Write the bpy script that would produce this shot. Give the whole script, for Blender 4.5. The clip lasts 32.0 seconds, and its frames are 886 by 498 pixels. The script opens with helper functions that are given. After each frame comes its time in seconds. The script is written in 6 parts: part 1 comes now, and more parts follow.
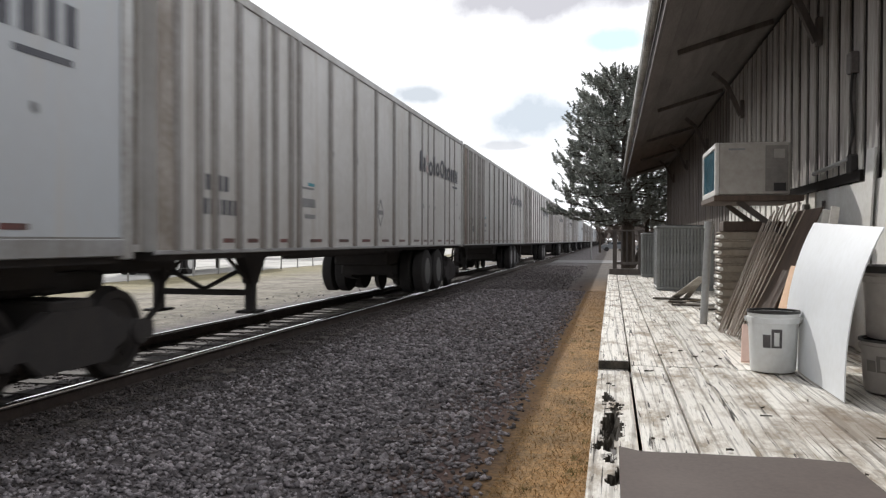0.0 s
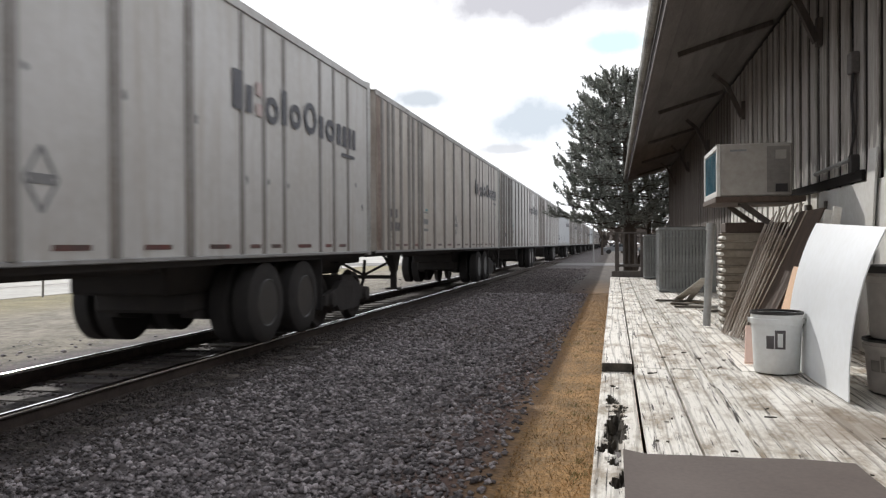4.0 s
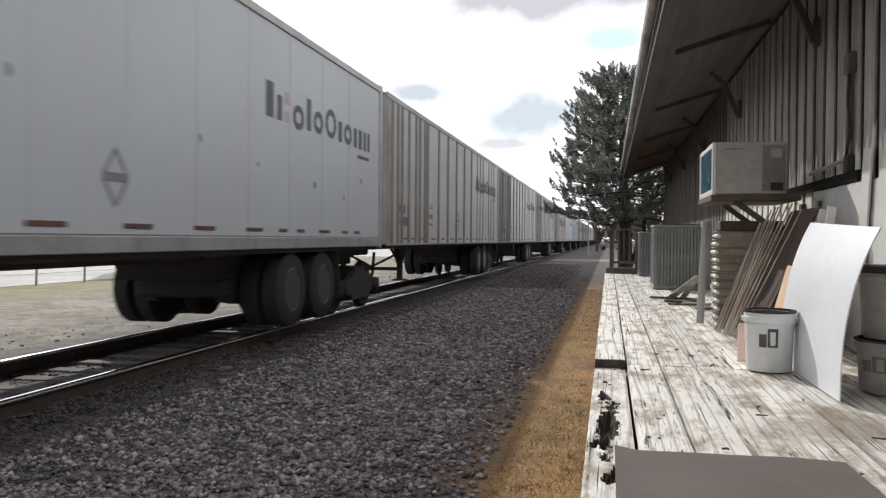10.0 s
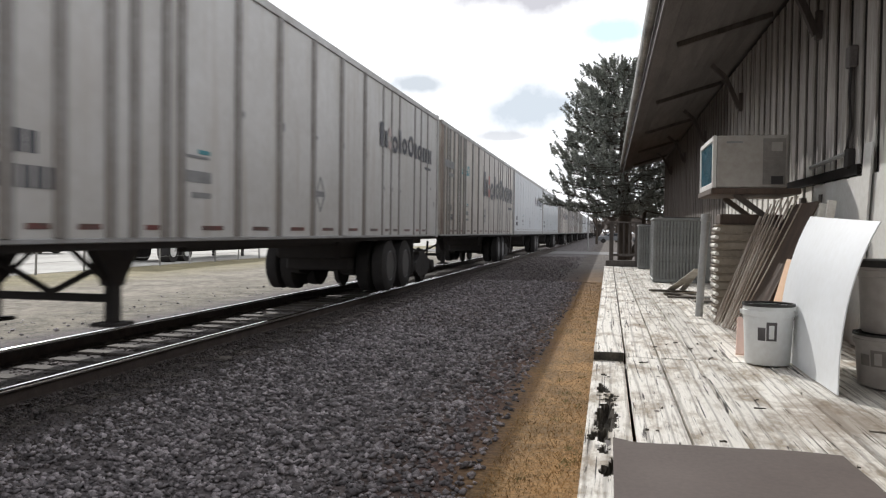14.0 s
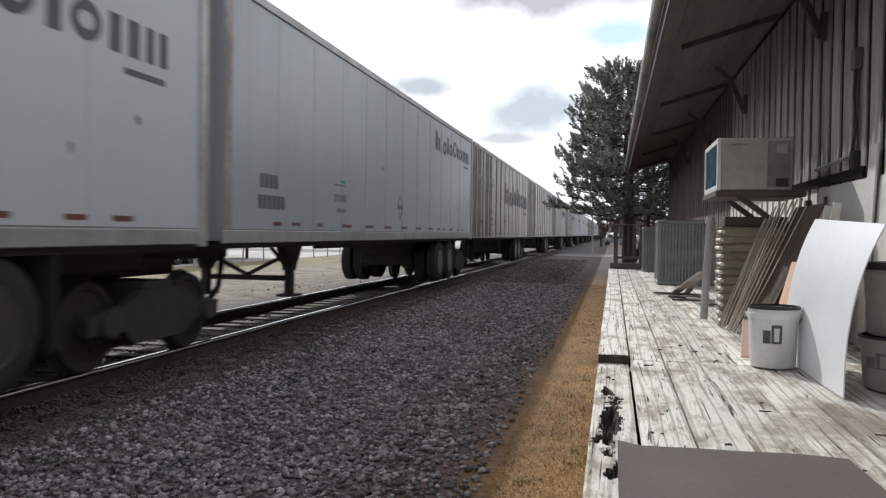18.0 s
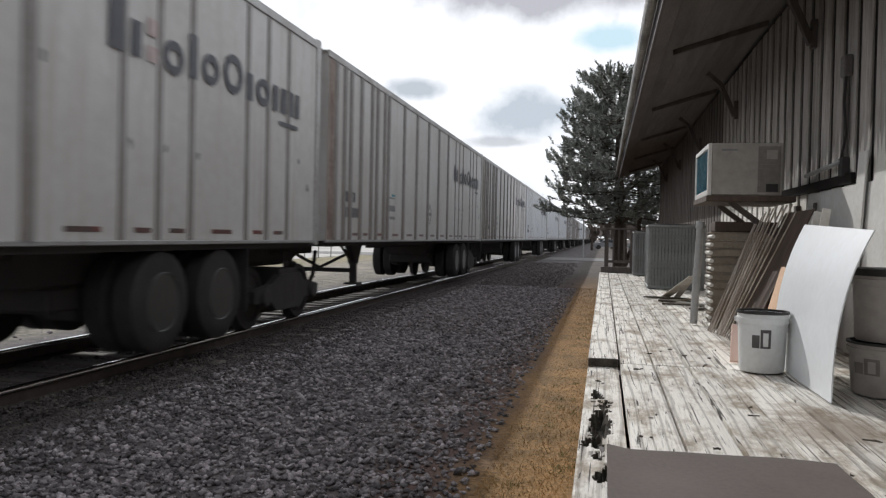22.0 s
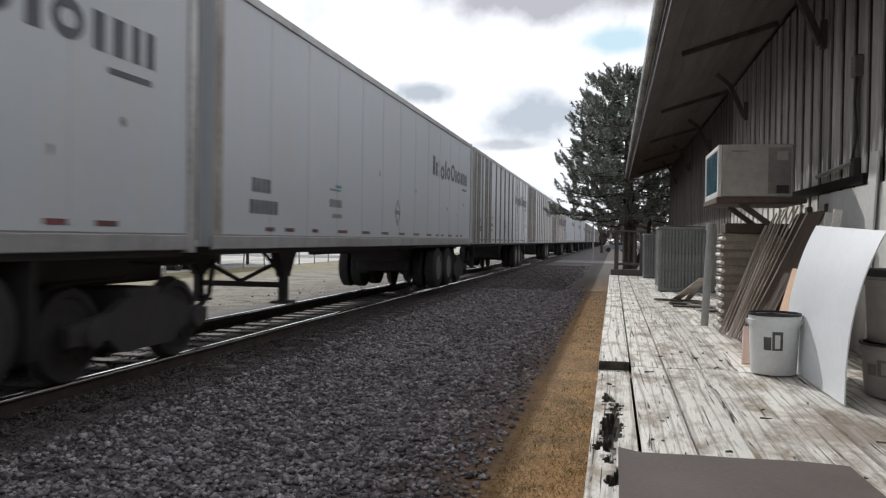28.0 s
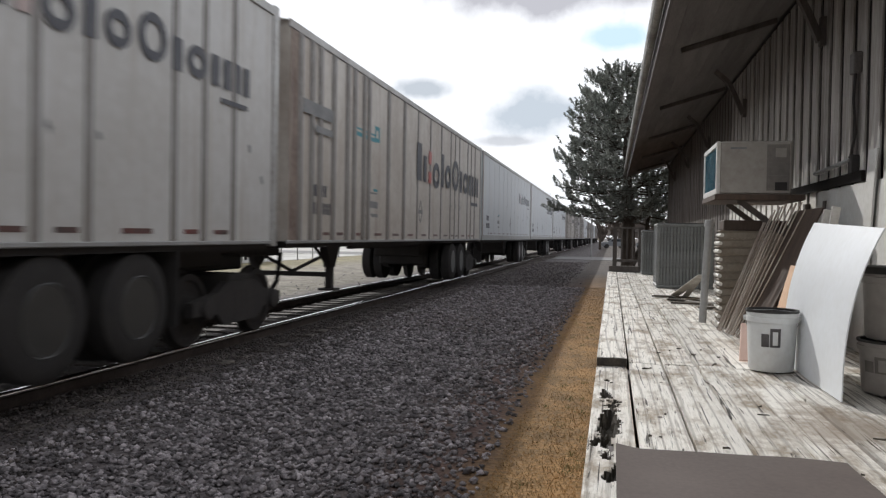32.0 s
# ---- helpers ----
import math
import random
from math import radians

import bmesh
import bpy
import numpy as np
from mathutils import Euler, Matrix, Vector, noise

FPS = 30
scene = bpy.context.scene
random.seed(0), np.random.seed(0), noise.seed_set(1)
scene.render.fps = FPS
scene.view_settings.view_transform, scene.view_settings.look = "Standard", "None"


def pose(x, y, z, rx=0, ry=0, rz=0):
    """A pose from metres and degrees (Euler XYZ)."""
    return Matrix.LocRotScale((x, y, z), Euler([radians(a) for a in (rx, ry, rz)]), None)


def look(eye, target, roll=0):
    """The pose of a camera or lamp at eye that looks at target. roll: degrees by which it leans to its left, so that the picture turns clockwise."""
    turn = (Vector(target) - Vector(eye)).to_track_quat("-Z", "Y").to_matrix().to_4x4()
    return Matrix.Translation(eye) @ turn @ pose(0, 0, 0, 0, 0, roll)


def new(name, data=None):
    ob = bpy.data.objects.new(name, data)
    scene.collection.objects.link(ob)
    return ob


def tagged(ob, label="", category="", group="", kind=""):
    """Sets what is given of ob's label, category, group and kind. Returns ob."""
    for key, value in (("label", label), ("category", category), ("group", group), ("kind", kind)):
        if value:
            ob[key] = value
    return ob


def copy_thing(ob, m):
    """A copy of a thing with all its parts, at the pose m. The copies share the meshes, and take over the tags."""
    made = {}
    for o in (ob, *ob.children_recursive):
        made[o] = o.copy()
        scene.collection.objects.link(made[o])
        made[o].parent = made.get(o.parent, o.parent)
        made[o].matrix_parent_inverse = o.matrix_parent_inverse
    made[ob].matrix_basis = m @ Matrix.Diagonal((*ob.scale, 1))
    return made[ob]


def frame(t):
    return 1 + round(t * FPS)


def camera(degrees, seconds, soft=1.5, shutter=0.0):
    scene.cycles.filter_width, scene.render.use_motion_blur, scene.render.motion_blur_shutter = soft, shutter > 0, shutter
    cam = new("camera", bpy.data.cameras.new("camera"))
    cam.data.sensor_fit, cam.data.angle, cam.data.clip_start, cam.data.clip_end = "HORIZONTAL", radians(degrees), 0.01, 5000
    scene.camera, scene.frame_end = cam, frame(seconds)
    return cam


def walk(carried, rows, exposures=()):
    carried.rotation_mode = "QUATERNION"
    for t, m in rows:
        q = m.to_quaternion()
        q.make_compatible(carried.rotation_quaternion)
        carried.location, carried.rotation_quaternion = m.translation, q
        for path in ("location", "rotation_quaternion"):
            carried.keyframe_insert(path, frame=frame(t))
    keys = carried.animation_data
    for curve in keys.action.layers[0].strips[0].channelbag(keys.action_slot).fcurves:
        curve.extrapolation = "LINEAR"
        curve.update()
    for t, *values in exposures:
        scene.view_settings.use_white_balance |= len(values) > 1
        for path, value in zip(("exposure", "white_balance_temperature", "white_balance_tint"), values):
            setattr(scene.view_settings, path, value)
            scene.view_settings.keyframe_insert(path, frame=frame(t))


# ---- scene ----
EYE = Vector((0.0, 0.0, 1.43))
EXPO = 0.06
cam = camera(58.5, 32.0, soft=1.25, shutter=0.3)


def aim(turn, tilt, roll):
    """A pose at the eye: degrees to the left of the track's line, up, and of lean."""
    a, b = radians(turn), radians(tilt)
    way = Vector((-math.sin(a) * math.cos(b), math.cos(a) * math.cos(b), math.sin(b)))
    return look(EYE, EYE + way, roll)


walk(cam, [
    (0, aim(12.05, -0.63, 0.20)), (0.5, aim(12.03, -0.68, 0.38)), (1, aim(12.01, -0.67, 0.24)), (1.5, aim(12.01, -0.66, 0.21)),
    (2, aim(12.07, -0.70, 0.02)), (2.5, aim(12.13, -0.60, -0.14)), (3, aim(12.19, -0.55, -0.30)), (3.5, aim(12.21, -0.41, -0.42)),
    (5.5, aim(12.16, -0.33, 0.09)), (6, aim(12.10, -0.33, 0.00)), (6.5, aim(12.11, -0.31, 0.02)), (7, aim(12.14, -0.28, 0.07)),
    (7.5, aim(12.13, -0.32, 0.19)), (8, aim(12.09, -0.36, 0.47)), (8.5, aim(12.00, -0.61, 0.58)), (9, aim(11.91, -0.65, 0.46)),
    (9.5, aim(11.87, -0.69, 0.54)), (10, aim(11.84, -0.76, 0.46)), (10.5, aim(11.82, -0.85, 0.48)), (11, aim(11.79, -0.96, 0.57)),
    (11.5, aim(11.71, -1.04, 0.72)), (12, aim(11.72, -1.05, 0.67)), (12.5, aim(11.76, -1.12, 0.69)), (13, aim(11.79, -1.22, 0.66)),
    (13.5, aim(11.84, -1.34, 0.70)), (14, aim(11.81, -1.36, 0.79)), (14.5, aim(11.84, -1.36, 0.95)), (16.5, aim(11.95, -1.39, 0.64)),
    (17, aim(12.03, -1.34, 0.63)), (17.5, aim(12.10, -1.25, 0.65)), (18, aim(12.12, -1.17, 0.76)), (18.5, aim(12.04, -0.64, 0.43)),
    (19, aim(11.96, -0.30, 0.59)), (19.5, aim(11.95, -0.39, 0.63)), (20, aim(11.91, -0.46, 0.82)), (20.5, aim(11.80, -0.61, 1.02)),
    (21, aim(11.73, -0.80, 1.19)), (21.5, aim(11.62, -0.93, 1.26)), (22, aim(11.48, -0.98, 1.24)), (22.5, aim(11.31, -0.85, 0.77)),
    (23, aim(11.25, -0.75, 0.97)), (23.5, aim(11.17, -0.78, 1.22)), (24, aim(11.12, -0.76, 1.00)), (24.5, aim(11.23, -0.71, 0.75)),
    (25, aim(11.94, -0.65, 0.76)), (25.5, aim(12.20, -0.66, 0.82)), (27.5, aim(12.16, -0.69, 0.74)), (28, aim(12.17, -0.73, 0.86)),
    (28.5, aim(12.12, -0.77, 0.91)), (29, aim(12.01, -0.75, 0.84)), (29.5, aim(12.04, -0.76, 0.66)), (30, aim(12.15, -0.79, 0.42)),
    (30.5, aim(12.09, -0.87, 0.72)), (31, aim(12.08, -0.91, 0.98)), (31.5, aim(12.06, -0.96, 0.88)), (32, aim(12.05, -1.01, 1.01)),
], exposures=[(0, EXPO, 6380, 10), (14, EXPO, 6380, 10), (17, EXPO - 0.08, 6280, 10), (19, EXPO - 0.21, 6250, 10), (23, EXPO - 0.34, 6250, 10), (25.5, EXPO - 0.42, 6230, 10), (28, EXPO - 0.33, 6230, 10), (32, EXPO - 0.22, 6280, 10)])

# ---- light: a low sun ahead and to the left, behind the train, in a half-clouded sky ----
SUN_AZ, SUN_EL = 29.6, 31.0
SUN_DIR = Vector((-math.sin(radians(SUN_AZ)) * math.cos(radians(SUN_EL)), math.cos(radians(SUN_AZ)) * math.cos(radians(SUN_EL)), math.sin(radians(SUN_EL))))
sun = new("sun", bpy.data.lights.new("sun", "SUN"))
sun.data.energy, sun.data.angle, sun.data.color = 3.0, radians(0.6), (1.0, 0.965, 0.91)
sun.matrix_world = look(SUN_DIR * 60, (0, 0, 0))

world = bpy.data.worlds.new("sky")
scene.world = world
world.use_nodes = True
WN, WL = world.node_tree.nodes, world.node_tree.links
WN.clear()


def wnode(kind, **kw):
    n = WN.new(kind)
    for k, v in kw.items():
        n.inputs[k.replace("_", " ")].default_value = v
    return n


sky = WN.new("ShaderNodeTexSky")
sky.sky_type, sky.sun_disc = "NISHITA", False
sky.sun_elevation, sky.sun_rotation = radians(SUN_EL), radians(-SUN_AZ)
wtc = WN.new("ShaderNodeTexCoord")
wmap = WN.new("ShaderNodeMapping")
wmap.inputs["Scale"].default_value = (1.0, 1.0, 2.6)
WL.new(wtc.outputs["Generated"], wmap.inputs["Vector"])
wnoise = wnode("ShaderNodeTexNoise", Scale=3.1, Detail=7.0, Roughness=0.55)
WL.new(wmap.outputs[0], wnoise.inputs["Vector"])
cover = WN.new("ShaderNodeValToRGB")          # how much cloud hides the blue
cover.color_ramp.elements[0].position, cover.color_ramp.elements[1].position = 0.24, 0.38
WL.new(wnoise.outputs["Fac"], cover.inputs["Fac"])
wnoise2 = wnode("ShaderNodeTexNoise", Scale=6.5, Detail=6.0, Roughness=0.6)
WL.new(wmap.outputs[0], wnoise2.inputs["Vector"])
shade = WN.new("ShaderNodeValToRGB")          # white tops to grey undersides
shade.color_ramp.elements[0].position, shade.color_ramp.elements[1].position = 0.42, 0.62
shade.color_ramp.elements[0].color, shade.color_ramp.elements[1].color = (13.5, 13.6, 14.0, 1), (11.2, 11.4, 12.0, 1)
WL.new(wnoise2.outputs["Fac"], shade.inputs["Fac"])


def cloud_spot(turn, tilt, wide, high, prior, colour, strength):
    """A cloud of its own: soft ellipse round a direction, its rim broken by noise."""
    a, b = radians(turn), radians(tilt)
    c = (-math.sin(a) * math.cos(b), math.cos(a) * math.cos(b), math.sin(b))
    sub = WN.new("ShaderNodeVectorMath"); sub.operation = "SUBTRACT"
    WL.new(wtc.outputs["Generated"], sub.inputs[0]); sub.inputs[1].default_value = c
    m = WN.new("ShaderNodeMapping"); m.vector_type = "TEXTURE"
    m.inputs["Rotation"].default_value = (0, 0, a)
    m.inputs["Scale"].default_value = (wide, 1.0, high)
    WL.new(sub.outputs[0], m.inputs["Vector"])
    ln = WN.new("ShaderNodeVectorMath"); ln.operation = "LENGTH"
    WL.new(m.outputs[0], ln.inputs[0])
    nz = wnode("ShaderNodeTexNoise", Scale=16.0, Detail=6.0, Roughness=0.55)
    WL.new(wtc.outputs["Generated"], nz.inputs["Vector"])
    add = WN.new("ShaderNodeMath"); add.operation = "MULTIPLY_ADD"
    WL.new(nz.outputs["Fac"], add.inputs[0]); add.inputs[1].default_value = 1.8
    WL.new(ln.outputs["Value"], add.inputs[2])
    r = WN.new("ShaderNodeMapRange")
    r.inputs["From Min"].default_value, r.inputs["From Max"].default_value = 1.99, 1.38
    r.inputs["To Max"].default_value = strength
    WL.new(add.outputs[0], r.inputs["Value"])
    mix = WN.new("ShaderNodeMix"); mix.data_type = "RGBA"
    WL.new(r.outputs[0], mix.inputs["Factor"])
    WL.new(prior, mix.inputs[6]); mix.inputs[7].default_value = colour
    return mix.outputs[2]


base = WN.new("ShaderNodeMix"); base.data_type = "RGBA"
WL.new(cover.outputs["Color"], base.inputs["Factor"])
WL.new(sky.outputs[0], base.inputs[6])
WL.new(shade.outputs["Color"], base.inputs[7])
WHITE = (15.5, 15.5, 15.7, 1)
GREY = (6.2, 6.9, 7.6, 1)
out = cloud_spot(8.0, 10.0, 0.60, 0.26, base.outputs[2], WHITE, 1.0)
out = cloud_spot(6.0, 8.8, 0.066, 0.036, out, (7.0, 7.9, 8.8, 1), 0.85)
out = cloud_spot(13.5, 10.4, 0.040, 0.015, out, GREY, 0.8)
out = cloud_spot(4.1, 17.2, 0.160, 0.034, out, (7.0, 6.9, 7.4, 1), 0.9)
out = cloud_spot(7.2, 6.8, 0.050, 0.008, out, (8.0, 8.2, 8.6, 1), 0.8)
out = cloud_spot(0.0, 13.9, 0.050, 0.018, out, (4.9, 9.2, 10.9, 1), 0.6)
wbg = wnode("ShaderNodeBackground", Strength=0.085)
WL.new(out, wbg.inputs["Color"])
wout = WN.new("ShaderNodeOutputWorld")
WL.new(wbg.outputs[0], wout.inputs["Surface"])

# ---- materials ----


def material(name, colour, rough=0.7, metal=0.0, dark=None, scale=8.0, grain=60.0, bump=0.15, amount=0.5, stretch=(1, 1, 1), spread=0.0, coords="Object", streak=None, dist=0.01):
    """A surface whose colour drifts from colour to dark at two scales, with fine relief. spread: change from piece to piece. streak: colour of downward runs."""
    m = bpy.data.materials.new(name)
    m.use_nodes = True
    n, l = m.node_tree.nodes, m.node_tree.links
    b = n["Principled BSDF"]
    b.inputs["Roughness"].default_value, b.inputs["Metallic"].default_value = rough, metal
    dark = dark or tuple(c * 0.6 for c in colour)
    tc = n.new("ShaderNodeTexCoord")
    mp = n.new("ShaderNodeMapping")
    mp.inputs["Scale"].default_value = stretch
    if coords == "World":
        g = n.new("ShaderNodeNewGeometry")
        l.new(g.outputs["Position"], mp.inputs["Vector"])
    else:
        l.new(tc.outputs[coords], mp.inputs["Vector"])
    oi = n.new("ShaderNodeObjectInfo")
    jig = n.new("ShaderNodeVectorMath"); jig.operation = "MULTIPLY_ADD"
    jig.inputs[1].default_value = (37.0, 53.0, 71.0) if spread else (0, 0, 0)
    cmb = n.new("ShaderNodeCombineXYZ")
    for i in range(3):
        l.new(oi.outputs["Random"], cmb.inputs[i])
    l.new(cmb.outputs[0], jig.inputs[0]); l.new(mp.outputs[0], jig.inputs[2])
    a = n.new("ShaderNodeTexNoise"); a.inputs["Scale"].default_value, a.inputs["Detail"].default_value = scale, 5.0
    c = n.new("ShaderNodeTexNoise"); c.inputs["Scale"].default_value, c.inputs["Detail"].default_value = grain, 3.0
    l.new(jig.outputs[0], a.inputs["Vector"]); l.new(jig.outputs[0], c.inputs["Vector"])
    both = n.new("ShaderNodeMath"); both.operation = "MULTIPLY_ADD"
    l.new(c.outputs["Fac"], both.inputs[0]); both.inputs[1].default_value = 0.6
    l.new(a.outputs["Fac"], both.inputs[2])
    r = n.new("ShaderNodeMapRange")
    r.inputs["From Min"].default_value, r.inputs["From Max"].default_value = 0.6, 1.05
    r.inputs["To Max"].default_value = amount * 2
    l.new(both.outputs[0], r.inputs["Value"])
    mix = n.new("ShaderNodeMix"); mix.data_type = "RGBA"
    mix.inputs[6].default_value, mix.inputs[7].default_value = (*colour, 1), (*dark, 1)
    l.new(r.outputs[0], mix.inputs["Factor"])
    col = mix.outputs[2]
    if streak:
        sm = n.new("ShaderNodeMapping"); sm.inputs["Scale"].default_value = (3.0, 3.0, 0.16)
        l.new(tc.outputs["Object"], sm.inputs["Vector"])
        sn = n.new("ShaderNodeTexNoise"); sn.inputs["Scale"].default_value, sn.inputs["Detail"].default_value = 3.0, 6.0
        l.new(sm.outputs[0], sn.inputs["Vector"])
        sr = n.new("ShaderNodeMapRange")
        sr.inputs["From Min"].default_value, sr.inputs["From Max"].default_value, sr.inputs["To Max"].default_value = 0.52, 0.75, 0.75
        l.new(sn.outputs["Fac"], sr.inputs["Value"])
        sx = n.new("ShaderNodeMix"); sx.data_type = "RGBA"
        sx.inputs[7].default_value = (*streak, 1)
        l.new(sr.outputs[0], sx.inputs["Factor"]); l.new(col, sx.inputs[6])
        col = sx.outputs[2]
    if spread:
        hs = n.new("ShaderNodeHueSaturation")
        vr = n.new("ShaderNodeMapRange")
        vr.inputs["To Min"].default_value, vr.inputs["To Max"].default_value = 1 - spread, 1 + spread
        l.new(oi.outputs["Random"], vr.inputs["Value"]); l.new(vr.outputs[0], hs.inputs["Value"])
        l.new(col, hs.inputs["Color"]); col = hs.outputs[0]
    l.new(col, b.inputs["Base Color"])
    if bump:
        bp = n.new("ShaderNodeBump")
        bp.inputs["Strength"].default_value, bp.inputs["Distance"].default_value = bump, dist
        l.new(both.outputs[0], bp.inputs["Height"]); l.new(bp.outputs[0], b.inputs["Normal"])
    return m


M = {}
M["white"] = material("trailer_white", (0.53, 0.523, 0.51), 0.42, 0, (0.42, 0.405, 0.38), 0.7, 9, 0.03, 0.45, streak=(0.36, 0.32, 0.275))
M["cool"] = material("trailer_cool_white", (0.46, 0.49, 0.515), 0.42, 0, (0.43, 0.445, 0.46), 0.6, 7, 0.02, 0.4, streak=(0.48, 0.46, 0.43))
M["grimy"] = material("trailer_grimy_white", (0.41, 0.397, 0.38), 0.45, 0, (0.32, 0.30, 0.278), 0.7, 9, 0.03, 0.5, streak=(0.25, 0.21, 0.175))
M["bright"] = material("trailer_bright_white", (0.60, 0.61, 0.63), 0.4, 0, (0.51, 0.515, 0.52), 0.7, 9, 0.03, 0.45, streak=(0.42, 0.40, 0.37))
M["sill"] = material("dull_side_sill", (0.33, 0.33, 0.33), 0.5, 0.1, (0.22, 0.21, 0.20), 2, 20, 0.05, 0.5, streak=(0.2, 0.18, 0.16))
M["slate"] = material("trailer_slate", (0.35, 0.385, 0.41), 0.3, 0, (0.31, 0.33, 0.345), 0.6, 7, 0.02, 0.4, streak=(0.30, 0.29, 0.28))
M["cream"] = material("trailer_dirty_cream", (0.54, 0.505, 0.46), 0.42, 0, (0.38, 0.335, 0.29), 0.8, 9, 0.03, 0.5, streak=(0.30, 0.23, 0.18))
M["post"] = material("aluminium_post", (0.27, 0.26, 0.25), 0.5, 0.2, (0.17, 0.152, 0.138), 1.5, 20, 0.05, 0.5, streak=(0.2, 0.16, 0.13))
M["rail_strip"] = material("side_rail_metal", (0.45, 0.45, 0.44), 0.45, 0.4, (0.28, 0.26, 0.24), 2, 20, 0.05, 0.5)
M["nose"] = material("rusty_nose", (0.27, 0.215, 0.18), 0.7, 0, (0.14, 0.095, 0.075), 1.6, 14, 0.1, 0.6, streak=(0.34, 0.30, 0.27))
M["nose_grey"] = material("grimy_nose", (0.36, 0.33, 0.30), 0.6, 0, (0.2, 0.17, 0.14), 1.6, 14, 0.1, 0.6, streak=(0.16, 0.12, 0.1))
M["black"] = material("black_steel", (0.046, 0.043, 0.043), 0.8, 0.0, (0.062, 0.056, 0.052), 4, 40, 0.2, 0.4)
M["rubber"] = material("tyre_rubber", (0.036, 0.034, 0.034), 0.9, 0, (0.046, 0.043, 0.041), 6, 50, 0.2, 0.5)
M["rim"] = material("wheel_rim", (0.04, 0.039, 0.038), 0.4, 0.1, (0.03, 0.029, 0.028), 6, 40, 0.1, 0.5)
M["ink"] = material("navy_lettering", (0.045, 0.047, 0.062), 0.5, 0, (0.085, 0.085, 0.095), 3, 30, 0.0, 0.5)
M["faded_ink"] = material("faded_lettering", (0.40, 0.395, 0.39), 0.5, 0, (0.45, 0.44, 0.43), 3, 30, 0.0, 0.6)
M["faded_red"] = material("faded_red_mark", (0.40, 0.27, 0.26), 0.5, 0, (0.46, 0.40, 0.385), 3, 30, 0.0, 0.6)
M["red"] = material("red_mark", (0.40, 0.085, 0.075), 0.5, 0, (0.42, 0.20, 0.18), 3, 30, 0.0, 0.4)
M["tape"] = material("red_reflector", (0.17, 0.045, 0.04), 0.4, 0, (0.07, 0.05, 0.045), 3.5, 30, 0.0, 0.75)
M["teal"] = material("teal_mark", (0.03, 0.22, 0.27), 0.5, 0, (0.08, 0.25, 0.28), 3, 30, 0.0, 0.4)
M["yellow"] = material("yellow_placard", (0.62, 0.38, 0.04), 0.5, 0, (0.45, 0.28, 0.06), 3, 30, 0.0, 0.4)
M["greymark"] = material("grey_stencil", (0.16, 0.16, 0.165), 0.6, 0, (0.26, 0.26, 0.26), 4, 30, 0.0, 0.5)
M["steel"] = material("worn_rail_head", (0.93, 0.93, 0.93), 0.09, 1.0, (0.80, 0.79, 0.78), 3, 60, 0.0, 0.4, stretch=(1, 0.1, 1))
M["rust"] = material("rail_rust", (0.07, 0.056, 0.05), 0.85, 0, (0.042, 0.034, 0.031), 5, 50, 0.3, 0.5)
M["tie"] = material("creosoted_tie", (0.13, 0.11, 0.095), 0.85, 0, (0.05, 0.042, 0.036), 3, 40, 0.4, 0.6, stretch=(0.4, 3, 3), spread=0.25)
M["stone"] = material("ballast_stone", (0.32, 0.29, 0.295), 0.85, 0, (0.085, 0.074, 0.076), 9, 90, 0.3, 0.6, coords="World")
# two darker ballast colours: track bed and far stones, then the near rail's side
M["dark_stone"] = material("dark_ballast", (0.165, 0.14, 0.135), 0.85, 0, (0.06, 0.05, 0.048), 9, 90, 0.3, 0.6, coords="World")
M["darkest_stone"] = material("darkest_ballast", (0.115, 0.096, 0.09), 0.85, 0, (0.05, 0.042, 0.04), 9, 90, 0.3, 0.6, coords="World")
M["fascia"] = material("weathered_white_paint", (0.62, 0.60, 0.56), 0.8, 0, (0.3, 0.26, 0.21), 2, 20, 0.4, 0.5, stretch=(2, 0.8, 6), spread=0.1)
M["rot"] = material("rotten_wood", (0.10, 0.085, 0.065), 0.95, 0, (0.03, 0.025, 0.02), 9, 60, 0.8, 0.5)
M["board"] = material("wall_board", (0.44, 0.41, 0.375), 0.85, 0, (0.20, 0.178, 0.155), 1.2, 12, 0.35, 0.55, stretch=(7, 7, 0.6), spread=0.14, dist=0.012)
M["board_brown"] = material("brown_wall_board", (0.17, 0.145, 0.125), 0.85, 0, (0.085, 0.07, 0.06), 1.2, 12, 0.35, 0.55, stretch=(7, 7, 0.6), spread=0.14, dist=0.012)


